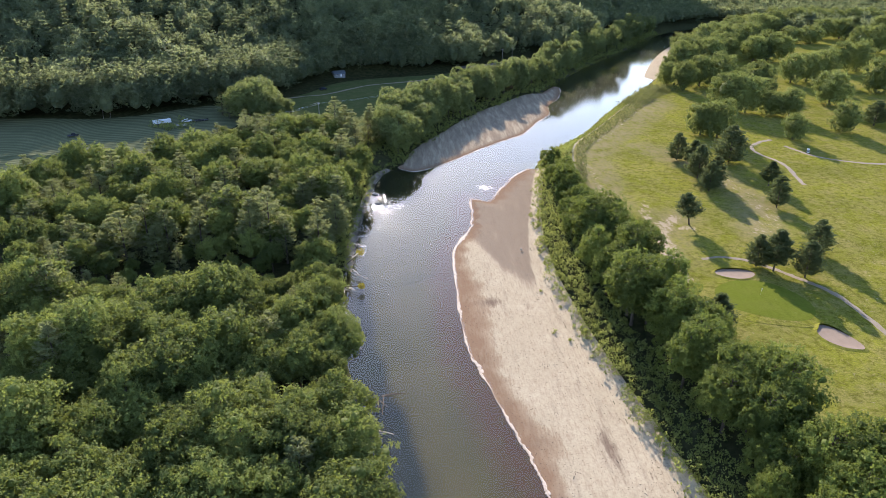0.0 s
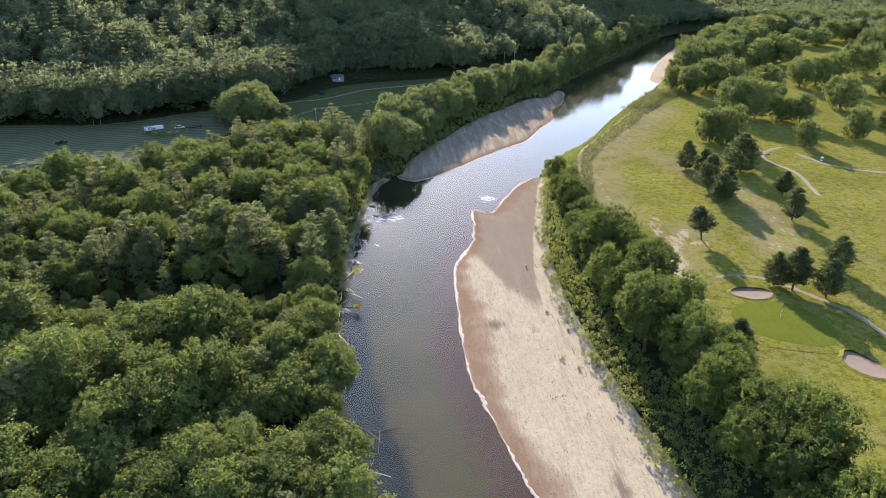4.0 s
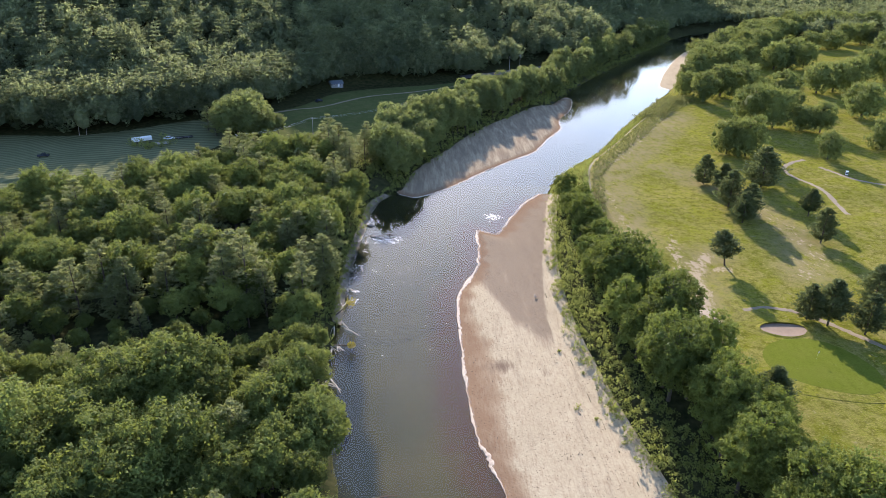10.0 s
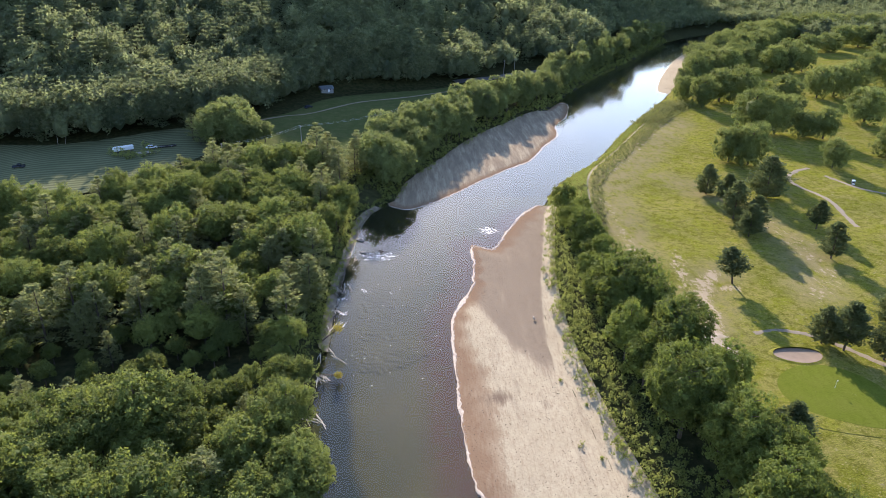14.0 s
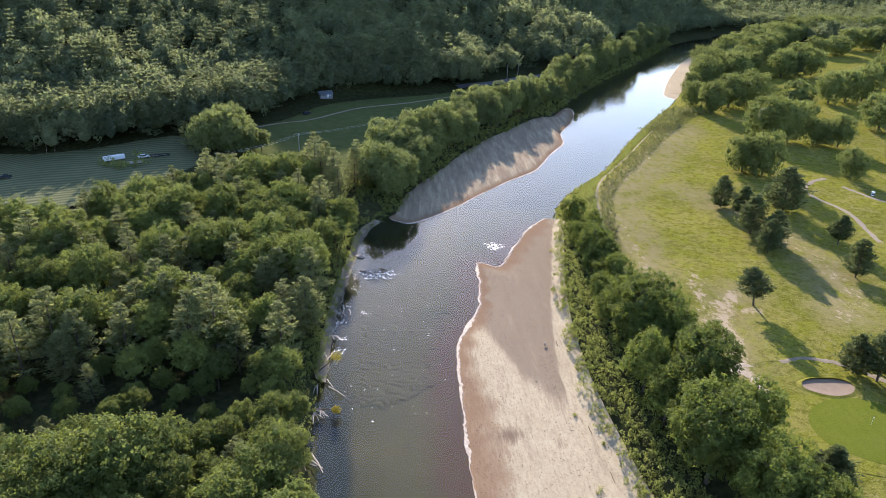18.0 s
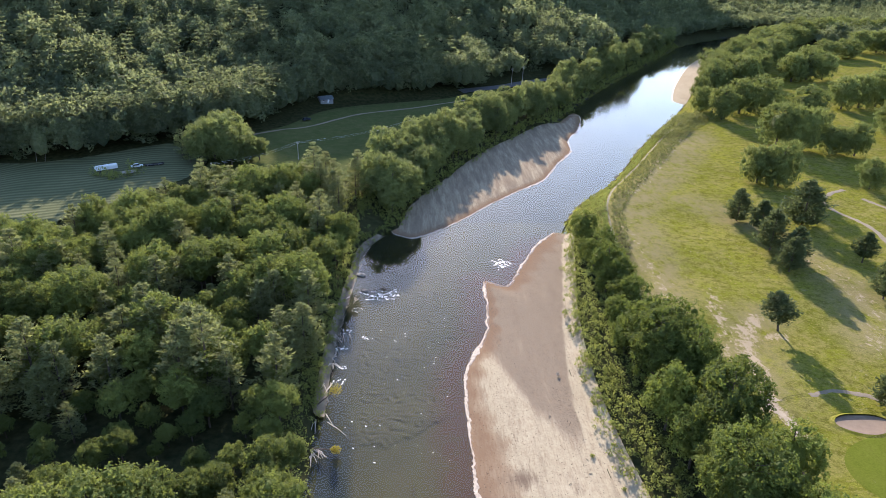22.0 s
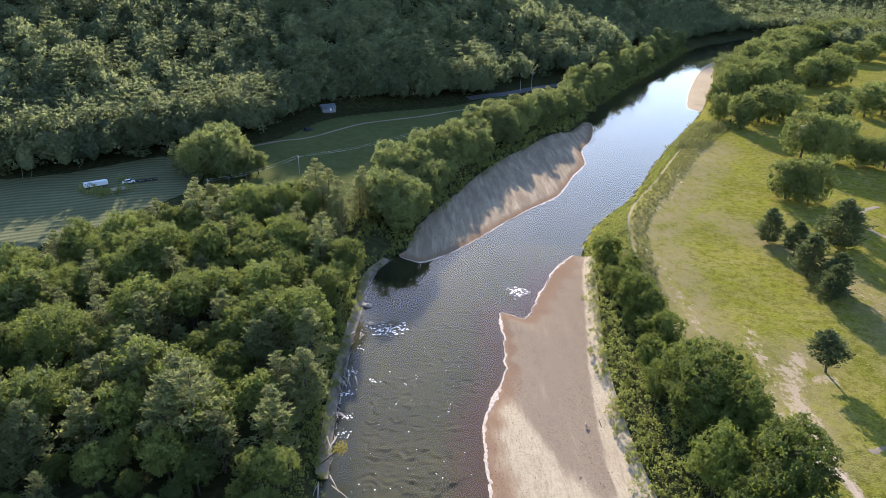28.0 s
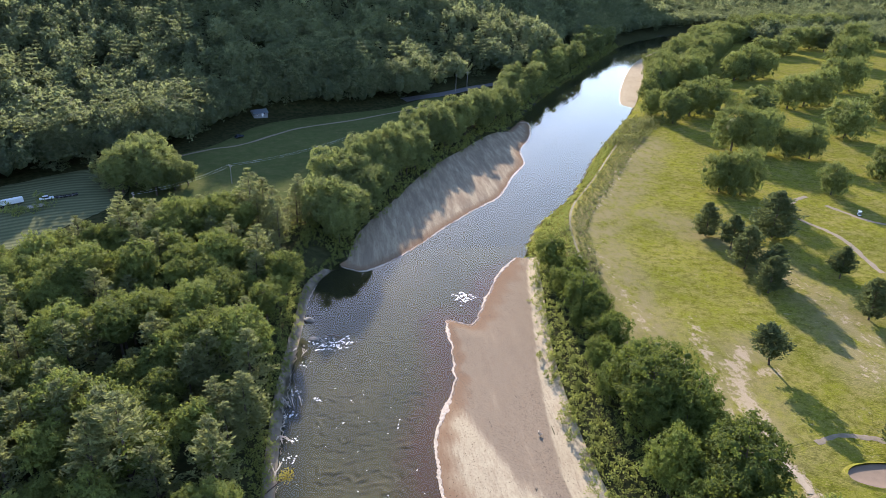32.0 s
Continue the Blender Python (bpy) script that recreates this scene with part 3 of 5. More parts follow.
sheet("green_collar", oval(*GREEN_C, 17.5, 17.0, 10, seed=1), 1.5, M_FAIRWAY, "mown apron round the putting green", 0.06, "lawn")
sheet("putting_green", oval(*GREEN_C, 12.5, 12.8, 0, seed=1), 1.5, M_GREEN, "smooth oval putting green", 0.085, "putting green")


def bunker(poly, label):
    me, P = patch("bunker", poly, 0.8, lambda p: land(p) + 0.17 + 0.12 * step(1.8, 0.0, depth_in(p, poly)), M_BUNKER)
    ob = tagged(new("bunker", me), label, "bunker", "golf bunkers", "structure")
    n = len(poly)
    out = poly + 1.2 * (poly - poly.mean(0)) / np.linalg.norm(poly - poly.mean(0), axis=1)[:, None]
    v = np.vstack([np.column_stack([poly, land(poly) + 0.31 + 0.45 * np.clip((poly[:, 1] - poly[:, 1].mean()) / np.ptp(poly[:, 1]) * 2, 0, 1)]), np.column_stack([out, land(out) + 0.02])])
    f = np.array([(k, (k + 1) % n, n + (k + 1) % n, n + k) for k in range(n)])
    part("lip", mesh("lip", v, f, M_ROUGH, True), ob, "grassy bunker lip")
    return ob


bunker(oval(103.5, 201, 6.0, 3.6, 5, seed=2), "oval sand bunker behind the putting green")
bunker(oval(114.5, 163, 3.4, 7.2, 25, 28, 0.13, 5), "kidney-shaped sand bunker beside the putting green")


def ribbon(name, line, width, mat, label, lift=0.1, wob=0.15, seed=0, category="path", kind="structure", parent=None):
    rs = np.random.RandomState(seed)
    d = np.gradient(line, axis=0)
    nrm = np.column_stack([-d[:, 1], d[:, 0]]) / np.linalg.norm(d, axis=1)[:, None]
    w = width * (0.5 + wob * rs.uniform(-1, 1, (2, len(line))))
    a, c = line + nrm * w[0][:, None], line - nrm * w[1][:, None]
    m = 0.5 * (a + c)
    v = np.vstack([np.column_stack([q, land(q) + up]) for q, up in ((a, lift - 0.08), (m, lift), (c, lift - 0.08))])
    n = len(line)
    f = np.array([(r * n + k, r * n + k + 1, (r + 1) * n + k + 1, (r + 1) * n + k) for r in (0, 1) for k in range(n - 1)])
    return tagged(new(name, mesh(name, v, f, mat, True)), label, category, kind=kind)


ribbon("cart_path", smooth([(97, 212), (104, 213.5), (112, 211), (118, 205), (123, 197), (128, 186), (129.5, 165), (127, 140)], 8), 1.8, M_PATH, "pale gravel cart path past the green", seed=1)
ribbon("cart_path", smooth([(172, 286), (175, 300), (177, 315), (174, 332), (176, 344), (184, 352), (192, 356)], 8), 2.0, M_PATH, "pale gravel cart path between the trees", seed=2)
ribbon("cart_path", smooth([(194, 346), (197, 338), (201, 327), (212, 319), (230, 316), (260, 318)], 8), 2.0, M_PATH, "pale gravel cart path in dappled shade", seed=3)
ribbon("bank_track", smooth([(71, 236), (72, 262), (74.5, 288), (78, 314), (83, 338), (93, 363), (103, 379), (119, 404), (143, 444), (164, 475), (180, 492)], 8), 0.9, M_TRACK, "narrow trodden track along the river bank", seed=4)


def foam(name, line, width, seed, label, gaps=0.0):
    """Scalloped froth where the water laps the sand, wider in some stretches, missing in others."""
    rs = np.random.RandomState(seed)
    d = np.gradient(line, axis=0)
    nrm = np.column_stack([-d[:, 1], d[:, 0]]) / (np.linalg.norm(d, axis=1)[:, None] + 1e-9)
    n = len(line)
    slow = np.clip(0.75 + 0.45 * waves(line, 26, seed) + 0.3 * waves(line, 7, seed + 1) - gaps, 0.0, 2.0)
    slow = slow * (1 + 0.8 * np.exp(-(((line[:, 1] - 237) / 9) ** 2)))
    scallop = []
    while len(scallop) < n:
        k = rs.randint(4, 12)
        scallop += list((0.35 + rs.uniform(0.35, 0.95) * np.sin(np.linspace(0.15, math.pi - 0.15, k))))
    size = width * slow * np.array(scallop[:n])
    rows = [line - nrm * (0.75 * size)[:, None], line - nrm * (0.3 * size)[:, None], line + nrm * (0.15 * size)[:, None], line + nrm * (0.55 * width * slow * rs.uniform(0.4, 1.3, n))[:, None]]
    ups = (0.015, 0.10, 0.09, 0.02)
    v = np.vstack([np.column_stack([q, np.maximum(land(q), 0) + up + rs.uniform(0, 0.05, n)]) for q, up in zip(rows, ups)])
    f = np.array([(r * n + k, r * n + k + 1, (r + 1) * n + k + 1, (r + 1) * n + k) for r in range(3) for k in range(n - 1) if slow[k] > 0.12])
    return tagged(new(name, mesh(name, v, f, M_FOAM, True)), label, "foam", kind="stuff")


def dense(line, gap, lo, hi, jag=0.0, seed=0):
    """The same line in even short steps between two y values."""
    line = line[(line[:, 1] > lo) & (line[:, 1] < hi)]
    s = np.r_[0, np.cumsum(np.linalg.norm(np.diff(line, axis=0), axis=1))]
    t = np.arange(0, s[-1], gap)
    out = np.column_stack([np.interp(t, s, line[:, 0]), np.interp(t, s, line[:, 1])])
    return out + np.random.RandomState(seed).normal(0, jag, out.shape)


foam("sandbar_foam", dense(BAR_EDGE, 0.35, 80, 319, 0.06, 1), 0.75, 2, "white foam along the sandbar's edge", 0.1)
foam("far_sandbar_foam", dense(FARBAR_EDGE, 0.9, 313, 505, 0.08, 3), 0.75, 4, "thin foam along the far sandbar", 0.25)
foam("bank_foam", dense(LEFT, 0.7, 205, 308, 0.2, 5) + np.array([0.5, 0]), 0.4, 6, "foam at the foot of the cut bank", 0.65)



def flecks(name, spots, size, seed, label):
    """Small uneven cakes of froth afloat on the water."""
    rs = np.random.RandomState(seed)
    V, Fc, at = [], [], 0
    for x, y in spots:
        r = rs.uniform(*size)
        a = np.linspace(0, 6.283, 8, endpoint=False)
        k = rs.uniform(0.6, 1.3, 8) * r
        long, turn = rs.uniform(1.0, 1.9), rs.normal(0.3, 0.5)
        ring = np.column_stack([k * np.cos(a) * long, k * np.sin(a) * 0.8])
        ring = ring @ np.array([[math.cos(turn), math.sin(turn)], [-math.sin(turn), math.cos(turn)]]) + (x, y)
        inner = 0.55 * (ring - (x, y)) + (x, y)
        V.append(np.vstack([np.column_stack([ring, np.full(8, 0.012)]), np.column_stack([inner, np.full(8, 0.05 + 0.1 * r)]), [(x, y, 0.05 + 0.12 * r)] * 8]))
        j = np.arange(8)
        Fc.append(np.vstack([np.column_stack([j, (j + 1) % 8, 8 + (j + 1) % 8, 8 + j]), np.column_stack([8 + j, 8 + (j + 1) % 8, 16 + (j + 1) % 8, 16 + j])]) + at)
        at += 24
    return tagged(new(name, mesh(name, np.vstack(V), np.vstack(Fc), M_WHITEWATER, True)), label, "foam", kind="stuff")


rs = np.random.RandomState(19)
flecks("riffle_foam", np.vstack([rs.normal(0, 1, (70, 2)) * (2.6, 1.9) + (-6.5, 270.5), rs.normal(0, 1, (20, 2)) * (1.2, 0.8) + (-1.5, 271.0)]), (0.09, 0.34), 20, "white water breaking over stones in the riffle")
flecks("shoal_foam", rs.normal(0, 1, (55, 2)) * (1.7, 1.7) + (34.5, 293), (0.1, 0.34), 21, "white water breaking over a shoal")
flecks("drifting_foam", np.column_stack([rs.uniform(-13, 14, 60), rs.uniform(196, 262, 60)]), (0.05, 0.19), 22, "small flecks of foam drifting downstream")
flecks("bank_froth", np.vstack([rs.normal(0, 1, (14, 2)) * 0.8 + c for c in ((-14.2, 250), (-9, 246), (-15, 241), (-14.5, 226), (-12.5, 262), (-14.5, 232))]), (0.06, 0.24), 23, "cakes of froth caught along the bank")

# fields below the hill
HAYFIELD = np.array([(-320, 268), (-170, 283), (-140, 298), (-118, 322), (-102, 346), (-88, 372), (-90, 402), (-112, 415), (-165, 384), (-320, 364)], float)
HAYFIELD = smooth(HAYFIELD, 4, closed=True)


def windrow(p):
    return 0.5 + 0.5 * np.sin(6.283 * (p[:, 1] * 0.93 - p[:, 0] * 0.36 + 6.0 * waves(p, 80, 3)) / 3.0)


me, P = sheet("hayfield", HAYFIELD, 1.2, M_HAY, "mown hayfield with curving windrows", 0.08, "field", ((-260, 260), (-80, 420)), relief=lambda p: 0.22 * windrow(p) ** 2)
paint(me, "row", windrow(P))
MEADOW = smooth([(-96, 425), (-66, 447), (-38, 496), (25, 524), (66, 556), (92, 545), (62, 495), (28, 446), (0, 402), (-16, 366), (-50, 360), (-80, 372), (-88, 396)], 4, closed=True)
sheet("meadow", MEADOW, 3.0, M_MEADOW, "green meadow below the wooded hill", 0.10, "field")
ribbon("field_track", smooth([(-80, 432), (-62, 446), (-50, 452), (-22, 482), (22, 507), (58, 535)], 6), 1.8, M_PATH, "pale farm track along the meadow", 0.2, seed=7)
ribbon("road", smooth([(40, 542), (66, 560), (100, 588), (140, 622), (175, 672), (205, 745)], 8), 6.5, plain("asphalt", (0.09, 0.09, 0.095), 0.85, 0.2, 0.6), "grey valley road under the hill", 0.35, 0.0, category="road")
# worn ground on the golf course
def worn(name, line, width, seed, label):
    ribbon(name, dense(smooth(line, 8), 1.0, -1e9, 1e9, 0.25, seed), width, M_DIRT, label, 0.12, 0.25, seed, "bare ground")
worn("worn_ground", [(76, 204.5), (83, 209.5), (89, 211.5)], 2.6, 1, "bare pale earth where tracks meet")
worn("worn_ground", [(85, 210), (87, 203.5), (86.5, 198)], 1.7, 2, "bare pale earth track down to the trees")

bank = dense(LEFT, 1.0, 208, 318)
sheet("cut_bank", np.vstack([bank + np.array([0.2, 0]), (bank + np.array([-2.3, 0.0]))[::-1]]), 0.9, M_CUTBANK, "steep eroded earth bank below the wood", 0.12, "river bank", relief=lambda p: 0.3 * waves(p, 4, 21) * step(0.0, 1.0, near(p, LEFT)[0]))


# ---- trees ----
def diamonds(C, axis, nrm, size, slim=0.55, fold=0.18):
    """Leaf sprays: four-cornered blades at C, along axis, facing nrm."""
    axis = axis / np.linalg.norm(axis, axis=1)[:, None]
    side = np.cross(axis, nrm)
    side /= np.linalg.norm(side, axis=1)[:, None] + 1e-9
    up = np.cross(side, axis)
    s = size[:, None]
    v = np.stack([C - axis * s * 0.5, C + side * s * slim * 0.5 - up * s * fold, C + axis * s * 0.5, C - side * s * slim * 0.5 - up * s * fold], 1)
    return v.reshape(-1, 3)


def quads(n):
    return np.arange(4 * n).reshape(-1, 4)


def ball(rs, n):
    v = rs.normal(size=(n, 3))
    return v / np.linalg.norm(v, axis=1)[:, None]


def lump(rs, c, r, rough=0.12):
    """A closed, uneven core added to block light inside a crown: 24 faces round a centre."""
    a = np.array([-1.0, 0.0, 1.0])
    v = []
    for axis in range(3):
        for side in (-1.0, 1.0):
            for i in range(2):
                for j in range(2):
                    q = np.zeros((4, 3))
                    for m, (di, dj) in enumerate(((0, 0), (1, 0), (1, 1), (0, 1))):
                        q[m, axis], q[m, (axis + 1) % 3], q[m, (axis + 2) % 3] = side, a[i + di], a[j + dj]
                    v.append(q)
    v = np.concatenate(v)
    v /= np.linalg.norm(v, axis=1)[:, None]
    ph = rs.uniform(0, 6.28, 3)
    k = 1 + rough * (np.sin(3.1 * v[:, 0] + ph[0]) + np.sin(3.7 * v[:, 1] + ph[1]) + np.sin(2.9 * v[:, 2] + ph[2])) / 1.5
    return c + v * k[:, None] * r


def broad_crown(rs, height, radius, base, lobes, per, size, low=0.35, many=9):
    """Blades of a broad-leaved crown: rounded boughs over added light-blocking cores, each bough shingled with leafy
    clumps.
    """
    mid, half = (height + base) / 2, (height - base) / 2
    out, boughs = [], []
    lean = rs.uniform(0, 6.28)
    out.append(lump(rs, np.array([0, 0, mid - 0.08 * half]), np.array([radius * 0.50, radius * 0.50, half * 0.55])))
    for k in range(lobes):
        z = 1 - (1 + low) * (k + 0.5) / lobes
        a = lean + 2.399963 * k + rs.normal(0, 0.25)
        z = min(max(z + rs.normal(0, 0.07), -low), 0.99)
        flat = math.sqrt(1 - z * z)
        d = np.array([math.cos(a) * flat, math.sin(a) * flat, z])
        f = rs.uniform(0.50, 0.92)
        c = np.array([d[0] * radius * f, d[1] * radius * f, mid + d[2] * half * f])
        r = radius * rs.uniform(0.18, 0.36)
        boughs.append(c)
        squash = np.array([1.05, 1.05, 0.86])
        out.append(lump(rs, c, r * 0.34 * squash))
        outward = d + np.array([0, 0, 0.35])
        outward = outward / np.linalg.norm(outward)
        e = ball(rs, max(4, per // many))
        e = e[(e @ outward) > -0.25]
        tips = c + e * (r * rs.uniform(0.62, 1.22, len(e)))[:, None] * squash
        face = np.repeat(e + np.array([0, 0, 0.35]), many, 0)
        fan = ball(rs, len(face))
        fan -= 0.6 * face * (fan * face).sum(1)[:, None] / (face * face).sum(1)[:, None]
        C = np.repeat(tips, many, 0) + fan * (size * 1.15 * rs.uniform(0.5, 1.2, len(face)))[:, None] + face * (size * rs.uniform(-0.5, 0.8, len(face)))[:, None]
        nr = face + 0.75 * ball(rs, len(face))
        out.append(diamonds(C, fan + 0.35 * ball(rs, len(face)), nr, size * rs.uniform(0.65, 1.35, len(face)), 0.66))
    return np.vstack(out), boughs


def rod(path, radii, sides=6):
    """A tapered round stick along a path."""
    path = np.asarray(path, float)
    v, f = [], []
    for k, (p, r) in enumerate(zip(path, radii)):
        d = path[min(k + 1, len(path) - 1)] - path[max(k - 1, 0)]
        d = d / (np.linalg.norm(d) + 1e-9)
        a = np.cross(d, (0.31, 0.95, 0.1) if abs(d[1]) < 0.9 else (1, 0, 0))
        a /= np.linalg.norm(a)
        b_ = np.cross(d, a)
        for s in range(sides):
            t = 2 * math.pi * s / sides
            v.append(p + r * (math.cos(t) * a + math.sin(t) * b_))
    for k in range(len(path) - 1):
        for s in range(sides):
            f.append((k * sides + s, k * sides + (s + 1) % sides, (k + 1) * sides + (s + 1) % sides, (k + 1) * sides + s))
    return np.array(v), np.array(f)


def rods(items):
    V, Fc, at = [], [], 0
    for path, radii, sides in items:
        v, f = rod(path, radii, sides)
        V.append(v)
        Fc.append(f + at)
        at += len(v)
    return np.vstack(V), np.vstack(Fc)


def trunk_mesh(name, rs, height, girth, boughs, mat, lean=0.25):
    k = np.linspace(0, 1, 6)
    bend = rs.normal(0, lean, 2)
    spine = np.column_stack([bend[0] * k**2, bend[1] * k**2, -0.4 + (height * 0.86 + 0.4) * k])
    items = [(spine, girth * (1 - 0.85 * k), 7)]
    for b_ in boughs:
        z = max(height * 0.15, b_[2] - 0.35 * math.hypot(b_[0], b_[1]) - 0.6)
        t = min(0.95, z / (height * 0.86))
        root = np.array([bend[0] * t**2, bend[1] * t**2, z])
        m = 0.5 * (root + b_) + np.array([0, 0, 0.25])
        g = girth * 0.38 * (1 - 0.6 * t)
        items.append(([root, m, b_], [g, g * 0.7, g * 0.25], 4))
    return mesh(name, *rods(items), mat, True)


def broad_tree(seed, height, radius, base, lobes=34, per=62, size=0.5, leaf=None, label="leafy green deciduous tree", name="deciduous_tree", low=0.35):
    rs = np.random.RandomState(seed)
    leaf = leaf or M_LEAF
    v, boughs = broad_crown(rs, height, radius, base, lobes, per, size, low)
    tree = tagged(new(name), label, "tree")
    part("trunk", trunk_mesh("trunk", rs, height, 0.05 * radius + 0.1, boughs[:9], M_BARK), tree)
    part("crown", mesh("crown", v, quads(len(v) // 4), leaf), tree)
    return tree


def pine_blades(rs, height, radius, base, whorls, arms, sprays, size, droop=-0.12, ragged=0.4, full=1.7):
    out, boughs = [], []
    for w in range(whorls):
        t = (w + rs.uniform(-0.25, 0.25)) / (whorls - 1)
        z = base + (height - base) * t
        t = min(max(t, 0.0), 1.0)
        reach = radius * (0.14 + 0.86 * (1 - t**full) ** 0.8) * (1 if t > 0.12 else 0.8) * rs.uniform(0.8, 1.1)
        for k in range(arms):
            a = rs.uniform(0, 6.283)
            n_ = reach * rs.uniform(1 - ragged, 1.12)
            d = np.array([math.cos(a), math.sin(a), 0.0])
            s = rs.uniform(0.25, 1.0, sprays) ** 0.7
            C = d * (s * n_)[:, None]
            C[:, 2] = z + 0.30 * n_ * s**1.6 + droop * n_ * s
            C = C + rs.normal(0, 0.16 * size + 0.06 * n_, (sprays, 3)) * np.array([1, 1, 0.55])
            fan = d + 0.75 * rs.normal(size=(sprays, 3)) * np.array([1, 1, 0.35]) + np.array([0, 0, 0.35])
            nr = np.array([0, 0, 1.0]) + 0.65 * rs.normal(size=(sprays, 3))
            out.append(diamonds(C, fan, nr, size * rs.uniform(0.6, 1.3, sprays), 0.38, 0.1))
            if k == 0 and w % 2 == 0:
                boughs.append(np.array([d[0] * n_ * 0.8, d[1] * n_ * 0.8, z + 0.1 * n_]))
    return np.vstack(out), boughs


def pine_tree(seed, height, radius, base, whorls=15, arms=7, sprays=15, size=0.95, leaf=None, name="pine_tree", label="feathery grey-green white pine"):
    rs = np.random.RandomState(seed)
    v, boughs = pine_blades(rs, height, radius, base, whorls, arms, sprays, size)
    tree = tagged(new(name), label, "tree")
    part("trunk", trunk_mesh("trunk", rs, height * 1.1, 0.035 * height * 0.5 + 0.08, boughs, M_BARK, 0.1), tree)
    part("crown", mesh("crown", v, quads(len(v) // 4), leaf or M_NEEDLE), tree)
    return tree


def ground_z(x, y):
    return float(land(np.array([[x, y]], float))[0])


def put(proto, x, y, scale=1.0, turn=0.0, sink=0.05, group="", label="", z=None):
    """A copy of a tree on the ground."""
    ob = copy_thing(proto, pose(x, y, (ground_z(x, y) if z is None else z) - sink, 0, 0, turn))
    ob.scale = scale if isinstance(scale, tuple) else (scale, scale, scale)
    return tagged(ob, label, group=group)


STORE = []


def keep(proto):
    STORE.append(proto)
    return proto


SIZES = [(16, 5.8, 2.5, 40), (18, 5.4, 3.0, 38), (14, 5.0, 2.0, 36), (17, 6.6, 3.0, 44), (12, 4.4, 1.5, 32), (15, 5.6, 1.5, 40)]
BROAD = [keep(broad_tree(10 + k, h, r, b_, lobes=lo, per=230, size=0.44, label="leafy green deciduous tree in dense woodland")) for k, (h, r, b_, lo) in enumerate(SIZES)]
ROW = [keep(broad_tree(110 + k, h, r, b_ * 0.5, lobes=lo + 4, per=230, size=0.44, leaf=M_LEAF_ROW, label="full green tree in the row beside the sandbar", name="row_tree", low=0.6)) for k, (h, r, b_, lo) in enumerate(SIZES[:4])]
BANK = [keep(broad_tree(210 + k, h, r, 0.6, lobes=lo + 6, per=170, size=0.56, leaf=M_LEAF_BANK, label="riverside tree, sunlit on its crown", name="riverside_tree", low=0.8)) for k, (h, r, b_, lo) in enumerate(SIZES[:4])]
PINES = [keep(pine_tree(30 + k, h, r, b_, 13, 10, 19, 0.85, label="feathery grey-green white pine in the wood")) for k, (h, r, b_) in enumerate([(16, 5.6, 2.5), (14.5, 5.2, 2.0), (17, 5.4, 3.0), (13, 5.0, 1.5)])]
GOLF_PINES = [keep(pine_tree(50 + k, h, r, b_, 15, 15, 24, 0.95, M_NEEDLE_DARK, "golf_pine", "dense dark pine on mown grass")) for k, (h, r, b_) in enumerate([(12.5, 5.6, 1.2), (12.0, 5.2, 3.0), (13.5, 5.8, 2.0)])]
LONE_PINE = keep(pine_tree(57, 12.6, 5.0, 4.6, 11, 15, 24, 0.9, M_NEEDLE_DARK, "golf_pine", "lone leaning pine on bare worn ground"))
GOLF_BROAD = [keep(broad_tree(60 + k, h, r, b_, 54, 240, 0.66, M_LEAF_SHADE, label="spreading shade tree on mown grass", name="shade_tree", low=0.95)) for k, (h, r, b_) in enumerate([(20, 10.5, -0.5), (20, 10.5, -1.5), (20, 10.5, 0.6)])]


def scatter(area, gap, seed, ok=None):
    """Uneven places in an area, at least a gap apart."""
    rs = np.random.RandomState(seed)
    lo, hi = area.min(0), area.max(0)
    xs, ys = np.arange(lo[0], hi[0], gap), np.arange(lo[1], hi[1], gap * 0.87)
    X, Y = np.meshgrid(xs, ys)
    X = X + (np.arange(len(ys)) % 2)[:, None] * gap * 0.5
    Q = np.column_stack([X.ravel(), Y.ravel()]) + rs.uniform(-0.36, 0.36, (X.size, 2)) * gap
    Q = Q[inside(Q, area)]
    return Q if ok is None else Q[ok(Q)]


def plant(spots, protos, sizes, seed, group, label="", grow=None):
    """Trees on all the spots."""
    rs = np.random.RandomState(seed)
    spots = np.asarray(spots, float)
    tall = grow(spots) if grow else np.ones(len(spots))
    for (x, y), z, g in zip(spots, land(spots), tall):
        put(protos[rs.randint(len(protos))], x, y, g * rs.uniform(*sizes), rs.uniform(0, 360), group=group, label=label, z=float(z))


# the wood on the inner bank: broad-leaved in front, pines among them behind
WOOD = np.array([(-5, 86), (-10, 120), (-15, 150), (-19, 180), (-22, 205), (-22, 250), (-19, 284), (-17, 300), (-14, 322), (-3, 346), (-22, 352), (-45, 352), (-70, 340), (-92, 318), (-112, 300), (-135, 286), (-152, 262), (-140, 235), (-110, 190), (-92, 150), (-78, 112), (-66, 86)], float)
LANE_MID = np.array([(-19, 298), (-17.5, 312), (-14.5, 330), (-9, 352)], float)
spots = scatter(WOOD, 7.6, 11, lambda q: near(q, LANE_MID)[0] > 5.0)


def stature(p):
    """How tall the wood grows: a low hollow in its midst, tall groups round it."""
    hollow = np.exp(-(((p[:, 0] + 56) / 36) ** 4 + ((p[:, 1] - 191) / 16) ** 4))
    return (1 + 0.16 * waves(p, 45, 17)) * (1 - 0.5 * hollow) * (1 + 0.22 * np.exp(-(((p[:, 1] - 222) / 11) ** 2)) * step(-95, -75, p[:, 0]) * step(-20, -35, p[:, 0]))


